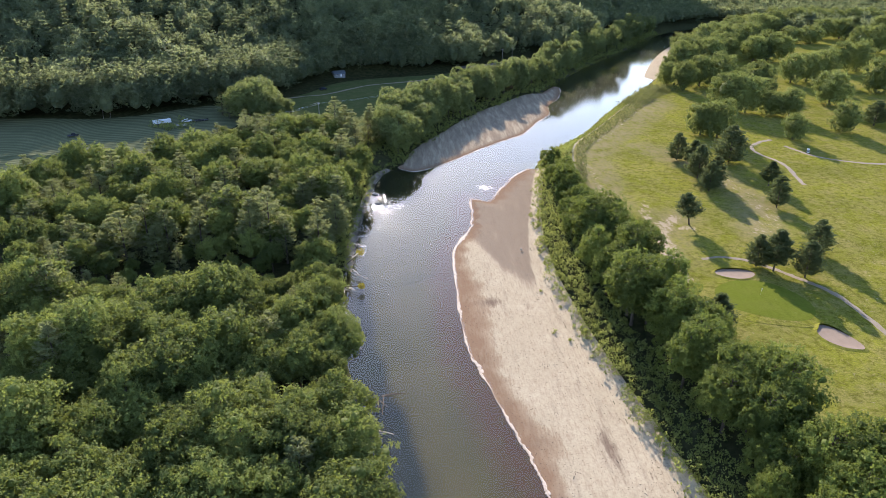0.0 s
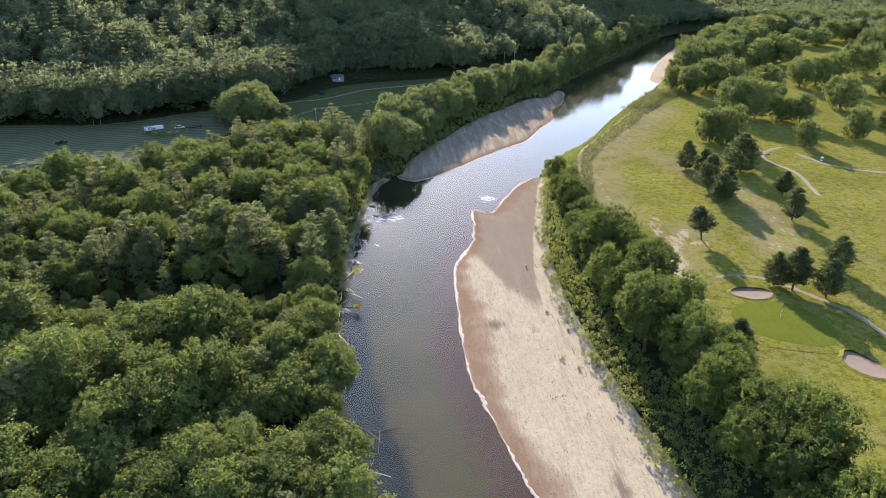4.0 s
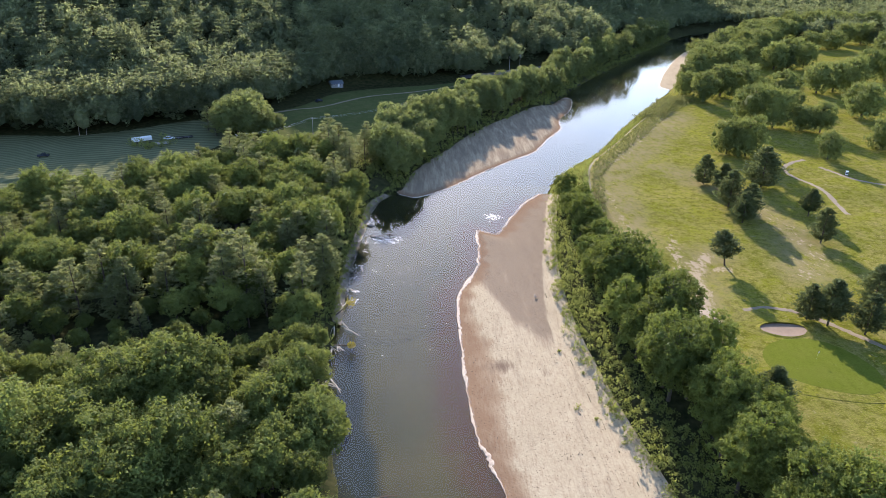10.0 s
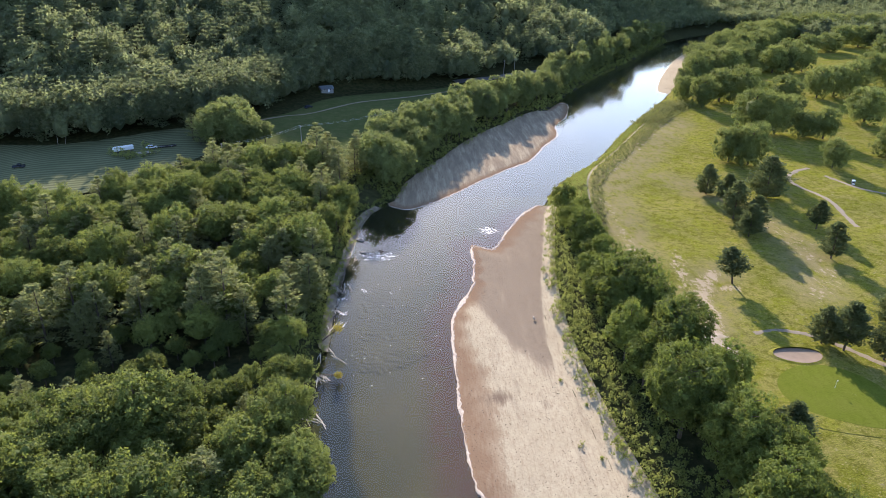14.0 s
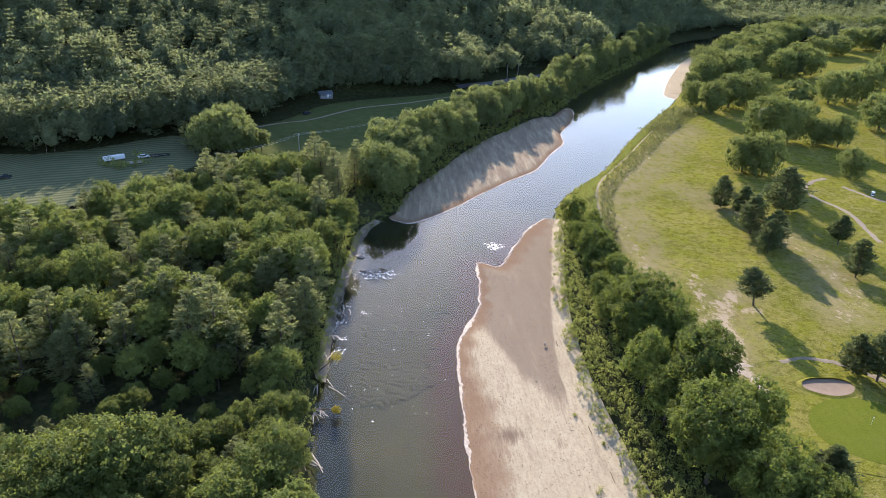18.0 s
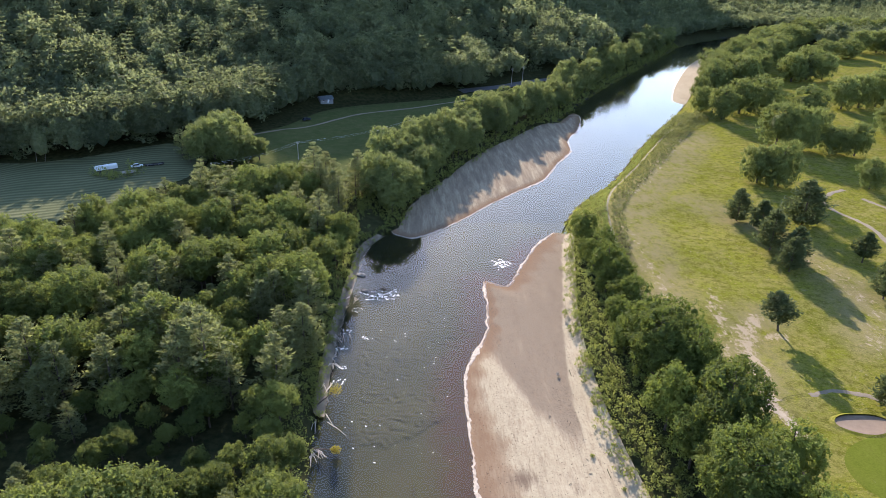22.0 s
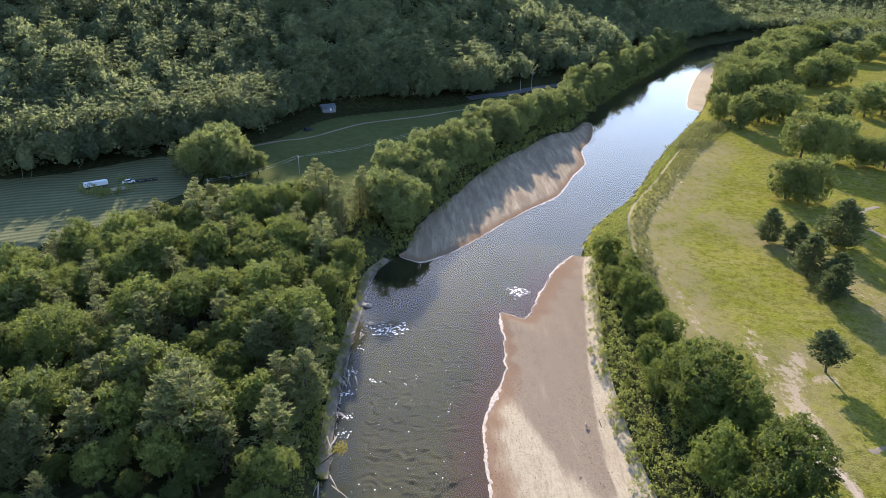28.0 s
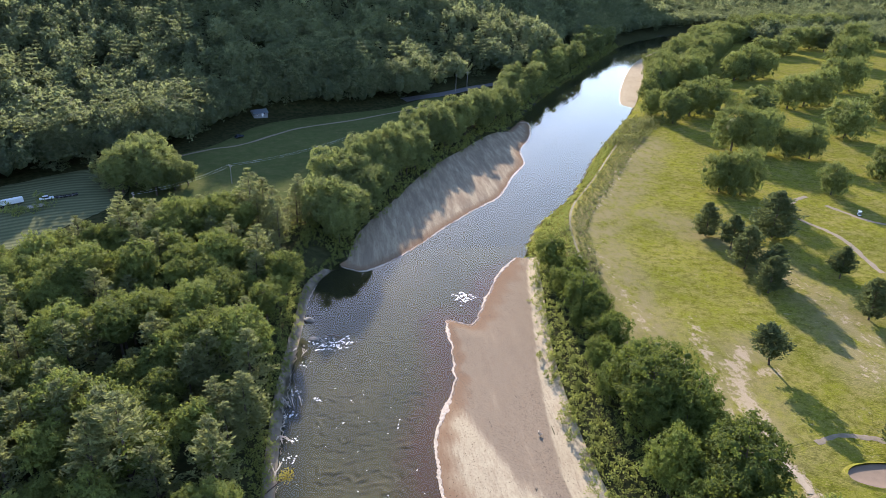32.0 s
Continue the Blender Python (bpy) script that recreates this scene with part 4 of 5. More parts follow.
pick = np.random.RandomState(5).uniform(size=len(spots))
pines = pick < np.where(spots[:, 1] < 165, 0.06, np.where((spots[:, 0] < -58) | (spots[:, 0] > -30), 0.36, 0.2))
plant(spots[pines], PINES, (0.75, 1.15), 1, "pines of the wood", grow=stature)
plant(spots[~pines & (spots[:, 1] < 185)], BROAD, (0.82, 1.25), 2, "broad-leaved trees of the wood", grow=stature)
plant(spots[~pines & (spots[:, 1] >= 185)], BROAD, (0.62, 1.12), 3, "broad-leaved trees of the wood", grow=stature)

# the row of trees between the sandbar and the golf course
STRIP = np.array([(66, 84), (64, 120), (62, 150), (59, 180), (57, 215), (58, 245), (61, 275), (62, 300), (66, 308), (70, 290), (69, 262), (69, 236), (72, 205), (73, 186), (75, 165), (79, 140), (84, 110), (88, 84)], float)
spots = scatter(STRIP, 6.6, 12)
plant(spots[spots[:, 1] < 230], ROW, (0.72, 1.2), 4, "trees along the sandbar")
plant(spots[spots[:, 1] >= 230], ROW, (0.6, 0.85), 5, "trees along the sandbar")

# trees behind the far sandbar and on along the bank
edge = LEFT[(LEFT[:, 1] > 338) & (LEFT[:, 1] < 800)]
BANKWOOD = np.vstack([edge + np.array([-3, 2.5]), (edge + np.array([-17, 12]))[::-1]])
spots = np.vstack([scatter(BANKWOOD[BANKWOOD[:, 1] < 492], 7.4, 13), scatter(BANKWOOD[BANKWOOD[:, 1] >= 480], 9.5, 14)])
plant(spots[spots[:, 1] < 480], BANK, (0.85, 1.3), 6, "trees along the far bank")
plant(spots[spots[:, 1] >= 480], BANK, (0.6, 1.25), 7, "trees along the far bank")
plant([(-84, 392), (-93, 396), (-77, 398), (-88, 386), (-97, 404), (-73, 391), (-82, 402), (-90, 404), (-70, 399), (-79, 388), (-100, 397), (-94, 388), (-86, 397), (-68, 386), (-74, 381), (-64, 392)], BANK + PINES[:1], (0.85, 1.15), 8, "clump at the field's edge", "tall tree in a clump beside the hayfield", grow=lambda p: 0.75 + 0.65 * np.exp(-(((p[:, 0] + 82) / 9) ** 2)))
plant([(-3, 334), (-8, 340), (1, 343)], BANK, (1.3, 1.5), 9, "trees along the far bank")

# golf course trees
PINE_SPOTS = [(129, 322, 1.0), (131.5, 309, 1.05), (128, 294, 1.1), (131, 284, 1.0), (155, 284, 0.9), (146, 259, 0.95), (113, 207, 0.85), (117, 203.5, 1.15), (124.7, 198.7, 0.9), (138, 216, 0.95), (82.5, 166.5, 0.95), (126, 277, 0.9)]
for k, (x, y, s) in enumerate(PINE_SPOTS):
    put(GOLF_PINES[k % 3], x, y, s, k * 77, group="pines on the golf course")
lone = put(LONE_PINE, 104, 241, 0.95, 40, group="pines on the golf course", label="lone leaning pine on bare worn ground")
lone.matrix_basis = pose(104, 241, ground_z(104, 241) - 0.1, 4, -13, 0) @ Matrix.Diagonal((1.12, 1.12, 1.0, 1))
put(GOLF_PINES[0], 152, 317, (1.62, 1.62, 1.35), 15, group="pines on the golf course", label="broad dense dark pine beside the cart path")
for x, y, w, h in ((301, 618, 18, 17), (269, 389, 16, 13), (308, 604, 15, 18), (470, 740, 18, 22)):
    put(GOLF_PINES[int(x) % 3], x, y, (w / 11, w / 11, h / 12.5), x, group="pines on the golf course", label="ragged dark pine among shade trees")
# place, spread and height of each shade tree
GOLF_TREES = [
    (158, 366, 17, 19), (165, 361, 17, 21), (192, 482, 20, 21), (209, 496, 24, 24), (226, 501, 25, 23), (196, 424, 22, 24), (206, 417, 22, 25),
    (188, 504, 14, 16), (246, 485, 24, 21), (298, 602, 22, 24), (313, 608, 24, 26), (328, 612, 22, 22), (395, 722, 26, 18), (416, 724, 26, 19), (228, 407, 16, 18),
    (219, 411, 18, 16), (238, 457, 15, 14), (204, 357, 14, 14.5), (273, 442, 26, 24), (242, 375, 17, 17.5), (284, 512, 21, 22), (298, 516, 20, 24),
    (312, 520, 22, 25), (349, 560, 22, 25), (365, 562, 22, 27), (328, 479, 23, 24), (446, 755, 26, 22), (466, 757, 26, 24), (428, 659, 26, 26),
    (446, 663, 26, 27), (516, 761, 30, 28), (205, 548, 14, 15),
]
rs = np.random.RandomState(10)
for k, (x, y, w, h) in enumerate(GOLF_TREES):
    put(GOLF_BROAD[k % 3], x, y, (w / 22.5, w / 22.5 * rs.uniform(0.9, 1.1), h / 20), rs.uniform(0, 360), group="shade trees on the golf course")
bend = dense(smooth([(216, 560), (256, 632), (284, 674), (312, 712), (345, 756), (372, 796), (410, 836), (445, 858), (500, 884), (592, 905)], 5), 15, 0, 1e9, 2.0, 12)
for x, y in np.vstack([bend, bend[3:] + np.array([16, -13])]):
    w, h = rs.uniform(17, 25), rs.uniform(17, 25)
    put(GOLF_BROAD[rs.randint(3)], x, y, (w / 20, w / 20, h / 20), rs.uniform(0, 360), group="trees along the river bend", label="round tree on the river bank")


# ---- far woods: one mass of simple trees ----
def far_wood(name, spots, seed, blades, size, label, tall=(13, 20)):
    rs = np.random.RandomState(seed)
    kinds = []
    for k in range(8):
        if k < 6:
            v, _ = broad_crown(rs, rs.uniform(13.5, 17.0), rs.uniform(4.8, 6.8), 1.0, max(7, blades // 22), 46, size, 0.4, 6)
        else:
            v, _ = pine_blades(rs, 19, 4.2, 3, 11, 6, max(3, blades // 45), size * 1.3)
        kinds.append(v)
    Z = land(spots)
    V, T = [], []
    for (x, y), z in zip(spots, Z):
        k = rs.randint(8)
        s = rs.uniform(*tall) / 17
        a = rs.uniform(0, 6.283)
        R = np.array([[math.cos(a), -math.sin(a), 0], [math.sin(a), math.cos(a), 0], [0, 0, 1]]) * s
        V.append(kinds[k] @ R.T + (x, y, z - 0.5))
        T.append(np.full(len(kinds[k]), rs.uniform(-0.25, 1.0) if k < 6 else rs.uniform(-0.1, 0.35)))
    V = np.vstack(V)
    me = mesh(name, V, quads(len(V) // 4), M_LEAF_HAZED)
    paint(me, "tint", np.concatenate(T))
    return tagged(new(name, me), label, "woodland", kind="stuff")


HILLWOOD = np.vstack([FOOT[(FOOT[:, 0] > -330) & (FOOT[:, 0] < 240)] + np.array([-4, 5]), [(260, 1000), (-150, 900), (-420, 640), (-420, 372)]])
spots = scatter(HILLWOOD, 10.2, 21)
edge_d = near(spots, FOOT)[0]
skirt = (edge_d < 24) & (spots[:, 0] < 60)
rim = scatter(np.vstack([FOOT[(FOOT[:, 0] > -330) & (FOOT[:, 0] < 70)] + np.array([-2, 3]), (FOOT[(FOOT[:, 0] > -330) & (FOOT[:, 0] < 70)] + np.array([-12, 22]))[::-1]]), 5.6, 33)
far_wood("foot_wood", rim, 29, 400, 0.9, "tall shaded trees at the foot of the hill", (20, 28))
spots = spots[~skirt]
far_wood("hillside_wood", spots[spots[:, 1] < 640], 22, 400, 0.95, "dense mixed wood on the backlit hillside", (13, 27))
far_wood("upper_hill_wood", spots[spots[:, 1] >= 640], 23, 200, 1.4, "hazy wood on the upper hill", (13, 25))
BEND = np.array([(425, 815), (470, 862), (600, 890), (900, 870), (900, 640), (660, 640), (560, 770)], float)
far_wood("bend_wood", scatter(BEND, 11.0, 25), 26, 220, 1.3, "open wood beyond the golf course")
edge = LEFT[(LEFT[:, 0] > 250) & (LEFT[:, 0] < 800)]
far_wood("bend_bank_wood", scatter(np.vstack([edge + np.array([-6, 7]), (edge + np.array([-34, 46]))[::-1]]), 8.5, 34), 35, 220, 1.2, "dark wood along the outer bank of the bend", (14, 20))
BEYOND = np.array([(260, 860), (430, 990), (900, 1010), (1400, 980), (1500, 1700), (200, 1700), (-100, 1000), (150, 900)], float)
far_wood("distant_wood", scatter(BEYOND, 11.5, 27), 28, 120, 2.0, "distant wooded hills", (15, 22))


# ---- shrubs and weeds on the banks ----
def shrubs(name, spots, sizes, seed, label, mat=None, blades=70, size=0.42, tints=(0.0, 0.9), category="shrubs"):
    """Rounded bushes, each a heap of leafy tufts."""
    rs = np.random.RandomState(seed)
    spots = np.asarray(spots, float)
    V, T = [], []
    for (x, y), z in zip(spots, land(spots)):
        r = rs.uniform(*sizes)
        many = 10
        e = ball(rs, max(4, blades // many))
        e = e[e[:, 2] > -0.3]
        tips = e * r * rs.uniform(0.75, 1.15, len(e))[:, None] * np.array([1, 1, 0.9]) + (x, y, max(z, 0) + 0.4 * r)
        up = np.repeat(0.7 * e + np.array([0, 0, 0.65]), many, 0)
        fan = ball(rs, len(up)) + 0.4 * up
        C = np.repeat(tips, many, 0) + fan * size * 0.95
        v = diamonds(C, fan + 0.5 * ball(rs, len(up)), 0.9 * up + 0.4 * fan + 0.45 * ball(rs, len(up)), size * rs.uniform(0.6, 1.4, len(up)), 0.6)
        V.append(v)
        T.append(np.full(len(v), rs.uniform(*tints)))
    V = np.vstack(V)
    me = mesh(name, V, quads(len(V) // 4), mat or M_SHRUB)
    paint(me, "tint", np.concatenate(T))
    return tagged(new(name, me), label, category, kind="stuff")


def between(line_y, lo, hi, a, b_, gap, seed, side=1):
    """Places in a band beside a bank line, from a to b metres off it."""
    ln = dense(line_y, 1.0, lo, hi)
    band = np.vstack([ln + np.array([side * a, 0]), (ln + np.array([side * b_, 0]))[::-1]])
    return scatter(band, gap, seed)


shrubs("sandbar_shrubs", between(RIGHT, 84, 318, 2.8, 15, 3.1, 41), (1.1, 2.6), 42, "low green shrubs between sandbar and trees", blades=260, size=0.42)
TRACK = np.array([(75.5, 292), (78, 314), (83, 338), (93, 363), (103, 379), (119, 404), (143, 444), (164, 475), (180, 494)], float)
SHORE = dense(RIGHT, 3.0, 318, 505)
WEEDS = np.vstack([SHORE + np.array([0.7, 0]), (TRACK[1:] + np.array([-0.9, 0.3]))[::-1]])
shrubs("bank_weeds", scatter(WEEDS, 1.35, 43), (0.3, 0.8), 44, "bright green weeds on the river bank", blades=60, size=0.36, tints=(0.45, 1.0), category="weeds")
SCRUB = np.vstack([TRACK + np.array([0.9, -0.3]), np.array([(190, 487), (157, 445), (132, 405), (108, 367), (95, 347), (87, 330), (80, 297), (78, 288)], float)])
shrubs("track_scrub", scatter(SCRUB, 1.8, 53), (0.2, 0.7), 54, "grey-green scrub between track and fairway", M_SCRUB, blades=60, size=0.36, tints=(0.0, 0.8), category="scrub")
tall = scatter(np.vstack([SHORE[SHORE[:, 1] > 440] + np.array([2, 0]), (TRACK[6:] + np.array([6, -6]))[::-1]]), 5.5, 55)
shrubs("bank_bushes", tall, (1.6, 3.0), 56, "tall leafy bushes on the river bank", M_SCRUB, blades=200, size=0.7, tints=(0.3, 1.0), category="bushes")
LANE = smooth([(-19, 298), (-17.5, 312), (-14.5, 330), (-9, 352)], 6)
shrubs("lane_weeds", scatter(np.vstack([LANE + np.array([-2.2, 0]), (LANE + np.array([2.2, 0]))[::-1]]), 1.3, 57), (0.3, 0.8), 58, "bright grassy lane between wood and bank", blades=60, size=0.36, tints=(0.6, 1.0), category="weeds")
shrubs("wood_edge_shrubs", between(LEFT, 88, 312, 1.6, 10.0, 2.5, 45, -1), (0.9, 2.6), 46, "undergrowth at the edge of the wood", blades=110, size=0.42)
shrubs("cut_bank_shrubs", between(LEFT, 206, 335, 0.9, 5.0, 1.9, 47, -1), (0.4, 1.2), 48, "bright weeds on the eroded bank", tints=(0.6, 1.0))
shrubs("far_bank_shrubs", between(LEFT, 325, 800, -1.0, 9.0, 3.6, 49, -1), (1.2, 3.0), 50, "shrubs under the far bank trees", blades=60, size=0.9)

FIELD_EDGE = np.array([(-104, 304), (-70, 336), (-45, 349), (-20, 350), (-2, 343), (-10, 326), (-40, 328), (-70, 314), (-94, 294)], float)
shrubs("field_edge_shrubs", scatter(FIELD_EDGE, 3.4, 51), (1.2, 3.0), 52, "bushes under the trees at the field's edge", blades=90, size=0.6)


# ---- things: fields and roads ----
def box(bm, lo, hi, bevel=0.0):
    """A block between two corners, its edges eased."""
    lo, hi = Vector(lo), Vector(hi)
    made = bmesh.ops.create_cube(bm, size=1.0, matrix=Matrix.Translation((lo + hi) / 2) @ Matrix.Diagonal((*(hi - lo), 1)))
    if bevel:
        edges = list({e for v in made["verts"] for e in v.link_edges})
        bmesh.ops.bevel(bm, geom=edges, offset=bevel, segments=1, affect="EDGES")
    return bm


def bm_part(name, bm, mat, parent, label=""):
    me = bpy.data.meshes.new(name)
    bm.to_mesh(me)
    bm.free()
    me.materials.append(mat)
    return part(name, me, parent, label)


def wheel(bm, x, y, r, w):
    m = Matrix.Translation((x, y, r)) @ Matrix.Rotation(radians(90), 4, "X")
    bmesh.ops.create_cone(bm, cap_ends=True, segments=16, radius1=r, radius2=r, depth=w, matrix=m)
    bmesh.ops.create_cone(bm, cap_ends=True, segments=12, radius1=r * 0.55, radius2=r * 0.5, depth=w + 0.05, matrix=m)
    return bm


M_WHITE = plain("white_panel", (0.72, 0.74, 0.75), 0.5, 0.06, 1.5)
M_RUBBER = plain("tyre_rubber", (0.03, 0.03, 0.03), 0.9, 0.2)
M_STEEL = plain("dull_steel", (0.25, 0.25, 0.26), 0.5, 0.15, metal=0.6)
M_DARKCAR = plain("dark_car_paint", (0.03, 0.035, 0.045), 0.25, 0.1)
M_GLASS, n, l, b = material("dark_window_glass", 0.05, 0.6)
b.inputs["Base Color"].default_value = (0.02, 0.025, 0.03, 1)
M_ROOF = plain("metal_roof", (0.36, 0.42, 0.50), 0.5, 0.08, 0.8, metal=0.3)
M_SIDING = plain("grey_siding", (0.22, 0.22, 0.22), 0.8, 0.1, 1.2)
M_POLE = plain("weathered_pole", (0.30, 0.27, 0.24), 0.9, 0.2, 2.0)
M_ROCK = plain("river_rock", (0.20, 0.185, 0.165), 0.7, 0.35, 1.5, relief=0.06)


def stand(name, x, y, turn, label, category, group="", lift=0.0):
    ob = tagged(new(name), label, category, group)
    ob.matrix_basis = pose(x, y, ground_z(x, y) + lift, 0, 0, turn)
    return ob


trailer = stand("box_trailer", -125.5, 374.2, 34, "white box trailer parked on the hayfield", "trailer", lift=0.12)
trailer.matrix_basis = trailer.matrix_basis @ Matrix.Diagonal((0.66, 0.8, 0.72, 1))
bm = box(bmesh.new(), (-6.7, -1.3, 1.15), (6.7, 1.3, 3.55), 0.06)
for k in range(12):
    bm_part("rib", box(bmesh.new(), (-6.4 + k * 1.14, -1.34, 1.25), (-6.34 + k * 1.14, 1.34, 3.45)), M_WHITE, trailer)
bm_part("box_body", bm, M_WHITE, trailer)
bm_part("chassis", box(box(bmesh.new(), (-6.4, -0.75, 0.8), (6.5, -0.5, 1.13), 0.02), (-6.4, 0.5, 0.8), (6.5, 0.75, 1.13), 0.02), M_STEEL, trailer)
for x in (-5.2, -3.9):
    for y in (-1.05, 1.05):
        bm_part("wheel", wheel(bmesh.new(), x, y, 0.5, 0.35), M_RUBBER, trailer)
for y in (-0.8, 0.8):
    bm_part("landing_leg", box(bmesh.new(), (4.3, y - 0.08, 0.0), (4.5, y + 0.08, 1.1), 0.01), M_STEEL, trailer)
for y in (-0.66, 0.66):
    bm_part("rear_door", box(bmesh.new(), (-6.80, y - 0.6, 1.2), (-6.70, y + 0.6, 3.5), 0.02), M_WHITE, trailer)


def car(name, x, y, turn, paint_mat, label, pickup=False, lift=0.25):
    ob = stand(name, x, y, turn, label, "car", lift=lift)
    bm = box(bmesh.new(), (-2.5, -0.92, 0.42), (2.5, 0.92, 1.0), 0.12)
    bm_part("body", bm, paint_mat, ob)
    lo, hi = (-0.7, 1.1) if pickup else (-1.7, 1.0)
    bm = bmesh.new()
    box(bm, (lo, -0.82, 0.98), (hi, 0.82, 1.62), 0.18)
    bm_part("cabin", bm, M_GLASS, ob)
    bm_part("roof", box(bmesh.new(), (lo + 0.25, -0.72, 1.60), (hi - 0.3, 0.72, 1.68), 0.03), paint_mat, ob)
    for wx in (-1.55, 1.55):
        for wy in (-0.85, 0.85):
            bm_part("wheel", wheel(bmesh.new(), wx, wy, 0.36, 0.24), M_RUBBER, ob)
    return ob


car("pickup_truck", -161, 351, 20, M_DARKCAR, "dark pickup truck parked on mown hay", True)
car("parked_car", -52, 466, 40, M_DARKCAR, "dark car parked beside the farm track")
car("old_car", -114.5, 379.5, 25, M_WHITE, "white car beside farm machinery")


def implement(x, y, turn):
    ob = stand("hay_rake", x, y, turn, "dark farm implement with round wheels", "farm machine", lift=0.2)
    bm_part("frame", box(box(bmesh.new(), (-2.2, -0.1, 0.7), (2.2, 0.1, 0.85), 0.02), (-0.1, -1.4, 0.6), (0.1, 1.4, 0.75), 0.02), M_STEEL, ob)
    for k in range(4):
        bm_part("wheel", wheel(bmesh.new(), -1.8 + 1.2 * k, 0.3, 0.65, 0.15), M_RUBBER, ob)


implement(-110.5, 381, 15)
implement(-106.5, 383, 30)
boards = stand("board_pile", -116, 372.5, 30, "low pile of weathered boards among weeds", "boards", lift=0.15)
for k in range(9):
    bm_part("board", box(bmesh.new(), (-3 + 0.3 * (k % 3), -1.6 + 0.4 * k, 0.0), (3 + 0.35 * (k % 2), -1.3 + 0.4 * k, 0.16 + 0.05 * (k % 4)), 0.01), M_DRIFT, boards)
shrubs("trailer_bushes", [(-127, 368.5), (-125, 366.5), (-123, 367), (-121.5, 364), (-119.5, 363), (-118.5, 365), (-118, 380), (-116.5, 381), (-113, 370), (-111, 372), (-115, 366)], (1.7, 3.0), 61, "sunlit bushes round the parked trailer", blades=220, size=0.55, tints=(0.6, 1.0))

# a shed at the foot of the wooded hill
def shed(name, x, y, turn, w, d, h, label, roof_mat, lift=0.0):
    ob = stand(name, x, y, turn, label, "house", lift=lift)
    bm_part("wall", box(bmesh.new(), (-w / 2, -d / 2, -1.0), (w / 2, d / 2, h), 0.02), M_SIDING, ob)
    for s in (-1, 1):
        bm = bmesh.new()
        v = [bm.verts.new(p) for p in ((-w / 2 - 0.4, s * (d / 2 + 0.5), h - 0.25), (w / 2 + 0.4, s * (d / 2 + 0.5), h - 0.25), (w / 2 + 0.4, 0, h + d * 0.28), (-w / 2 - 0.4, 0, h + d * 0.28))]
        top = bm.faces.new(v)
        bmesh.ops.solidify(bm, geom=[top], thickness=0.12)
        bm_part("roof", bm, roof_mat, ob)
    for k in range(2):
        win = bm_part("window", box(bmesh.new(), (-w * 0.32 + k * w * 0.5, -d / 2 - 0.06, 1.0), (-w * 0.32 + k * w * 0.5 + 1.1, -d / 2 + 0.02, 2.1), 0.01), M_WHITE, ob)
        part("pane", mesh("pane", [(-w * 0.32 + k * w * 0.5 + 0.1, -d / 2 - 0.065, 1.1), (-w * 0.32 + k * w * 0.5 + 1.0, -d / 2 - 0.065, 1.1), (-w * 0.32 + k * w * 0.5 + 1.0, -d / 2 - 0.065, 2.0), (-w * 0.32 + k * w * 0.5 + 0.1, -d / 2 - 0.065, 2.0)], [(0, 1, 2, 3)], M_GLASS), win)
    bm_part("door", box(bmesh.new(), (w * 0.05, -d / 2 - 0.05, 0.0), (w * 0.05 + 1.0, -d / 2 + 0.02, 2.1), 0.01), M_WHITE, ob)
    return ob


shed("shed", -45.5, 508, 25, 8, 5.5, 2.2, "small shed with pale metal roof beside the wood", M_ROOF)
shed("roadside_house", 252, 872, 50, 16, 9, 3.2, "low grey house beside the valley road", M_SIDING)
# shed shape put in place of the long grey wall beside the road
shed("roadside_barn", 286, 862, 45, 30, 9, 3.0, "long low shed standing for a grey road wall by the river bend", M_SIDING)


# utility poles with wires
def pole(x, y, height, turn, group="utility poles"):
    ob = stand("utility_pole", x, y, turn, "weathered wooden utility pole with crossarm", "utility pole", group, -0.3)
    part("post", mesh("post", *rod([(0, 0, 0), (0, 0, height * 0.5), (0, 0, height)], [0.17, 0.15, 0.12], 8), M_POLE, True), ob)
    bm_part("crossarm", box(bmesh.new(), (-1.2, -0.07, height - 0.7), (1.2, 0.07, height - 0.5), 0.01), M_POLE, ob)
    for s in (-1.1, 0.0, 1.1):
        part("insulator", mesh("insulator", *rod([(s, 0, height - 0.5), (s, 0, height - 0.28)], [0.06, 0.04], 6), M_WHITE, True), ob)
    return ob


POLES = [(-78, 364, 8.0), (-46.5, 392.5, 9.0), (6, 434, 9.0)]
for x, y, h in POLES:
    pole(x, y, h, 128)
for x, y, h in ((78, 570, 12), (87, 578, 12), (232, 838, 16), (236, 846, 16), (268, 872, 10)):
    pole(x, y, h, 40)
for (xa, ya, ha), (xb, yb, hb) in zip(POLES[:-1], POLES[1:]):
    for off in (-1.1, 1.1):
        k = np.linspace(0, 1, 14)[:, None]
        a = np.array([xa - off * 0.62, ya + off * 0.79, ground_z(xa, ya) + ha - 0.6])
        c = np.array([xb - off * 0.62, yb + off * 0.79, ground_z(xb, yb) + hb - 0.6])
        ln = a + (c - a) * k
        ln[:, 2] -= 1.6 * 4 * (k * (1 - k))[:, 0]
        tagged(new("power_line", mesh("power_line", *rod(ln, [0.02] * 14, 4), M_WHITE, True)), "pale sagging power line between wooden poles", "wire", "power lines")

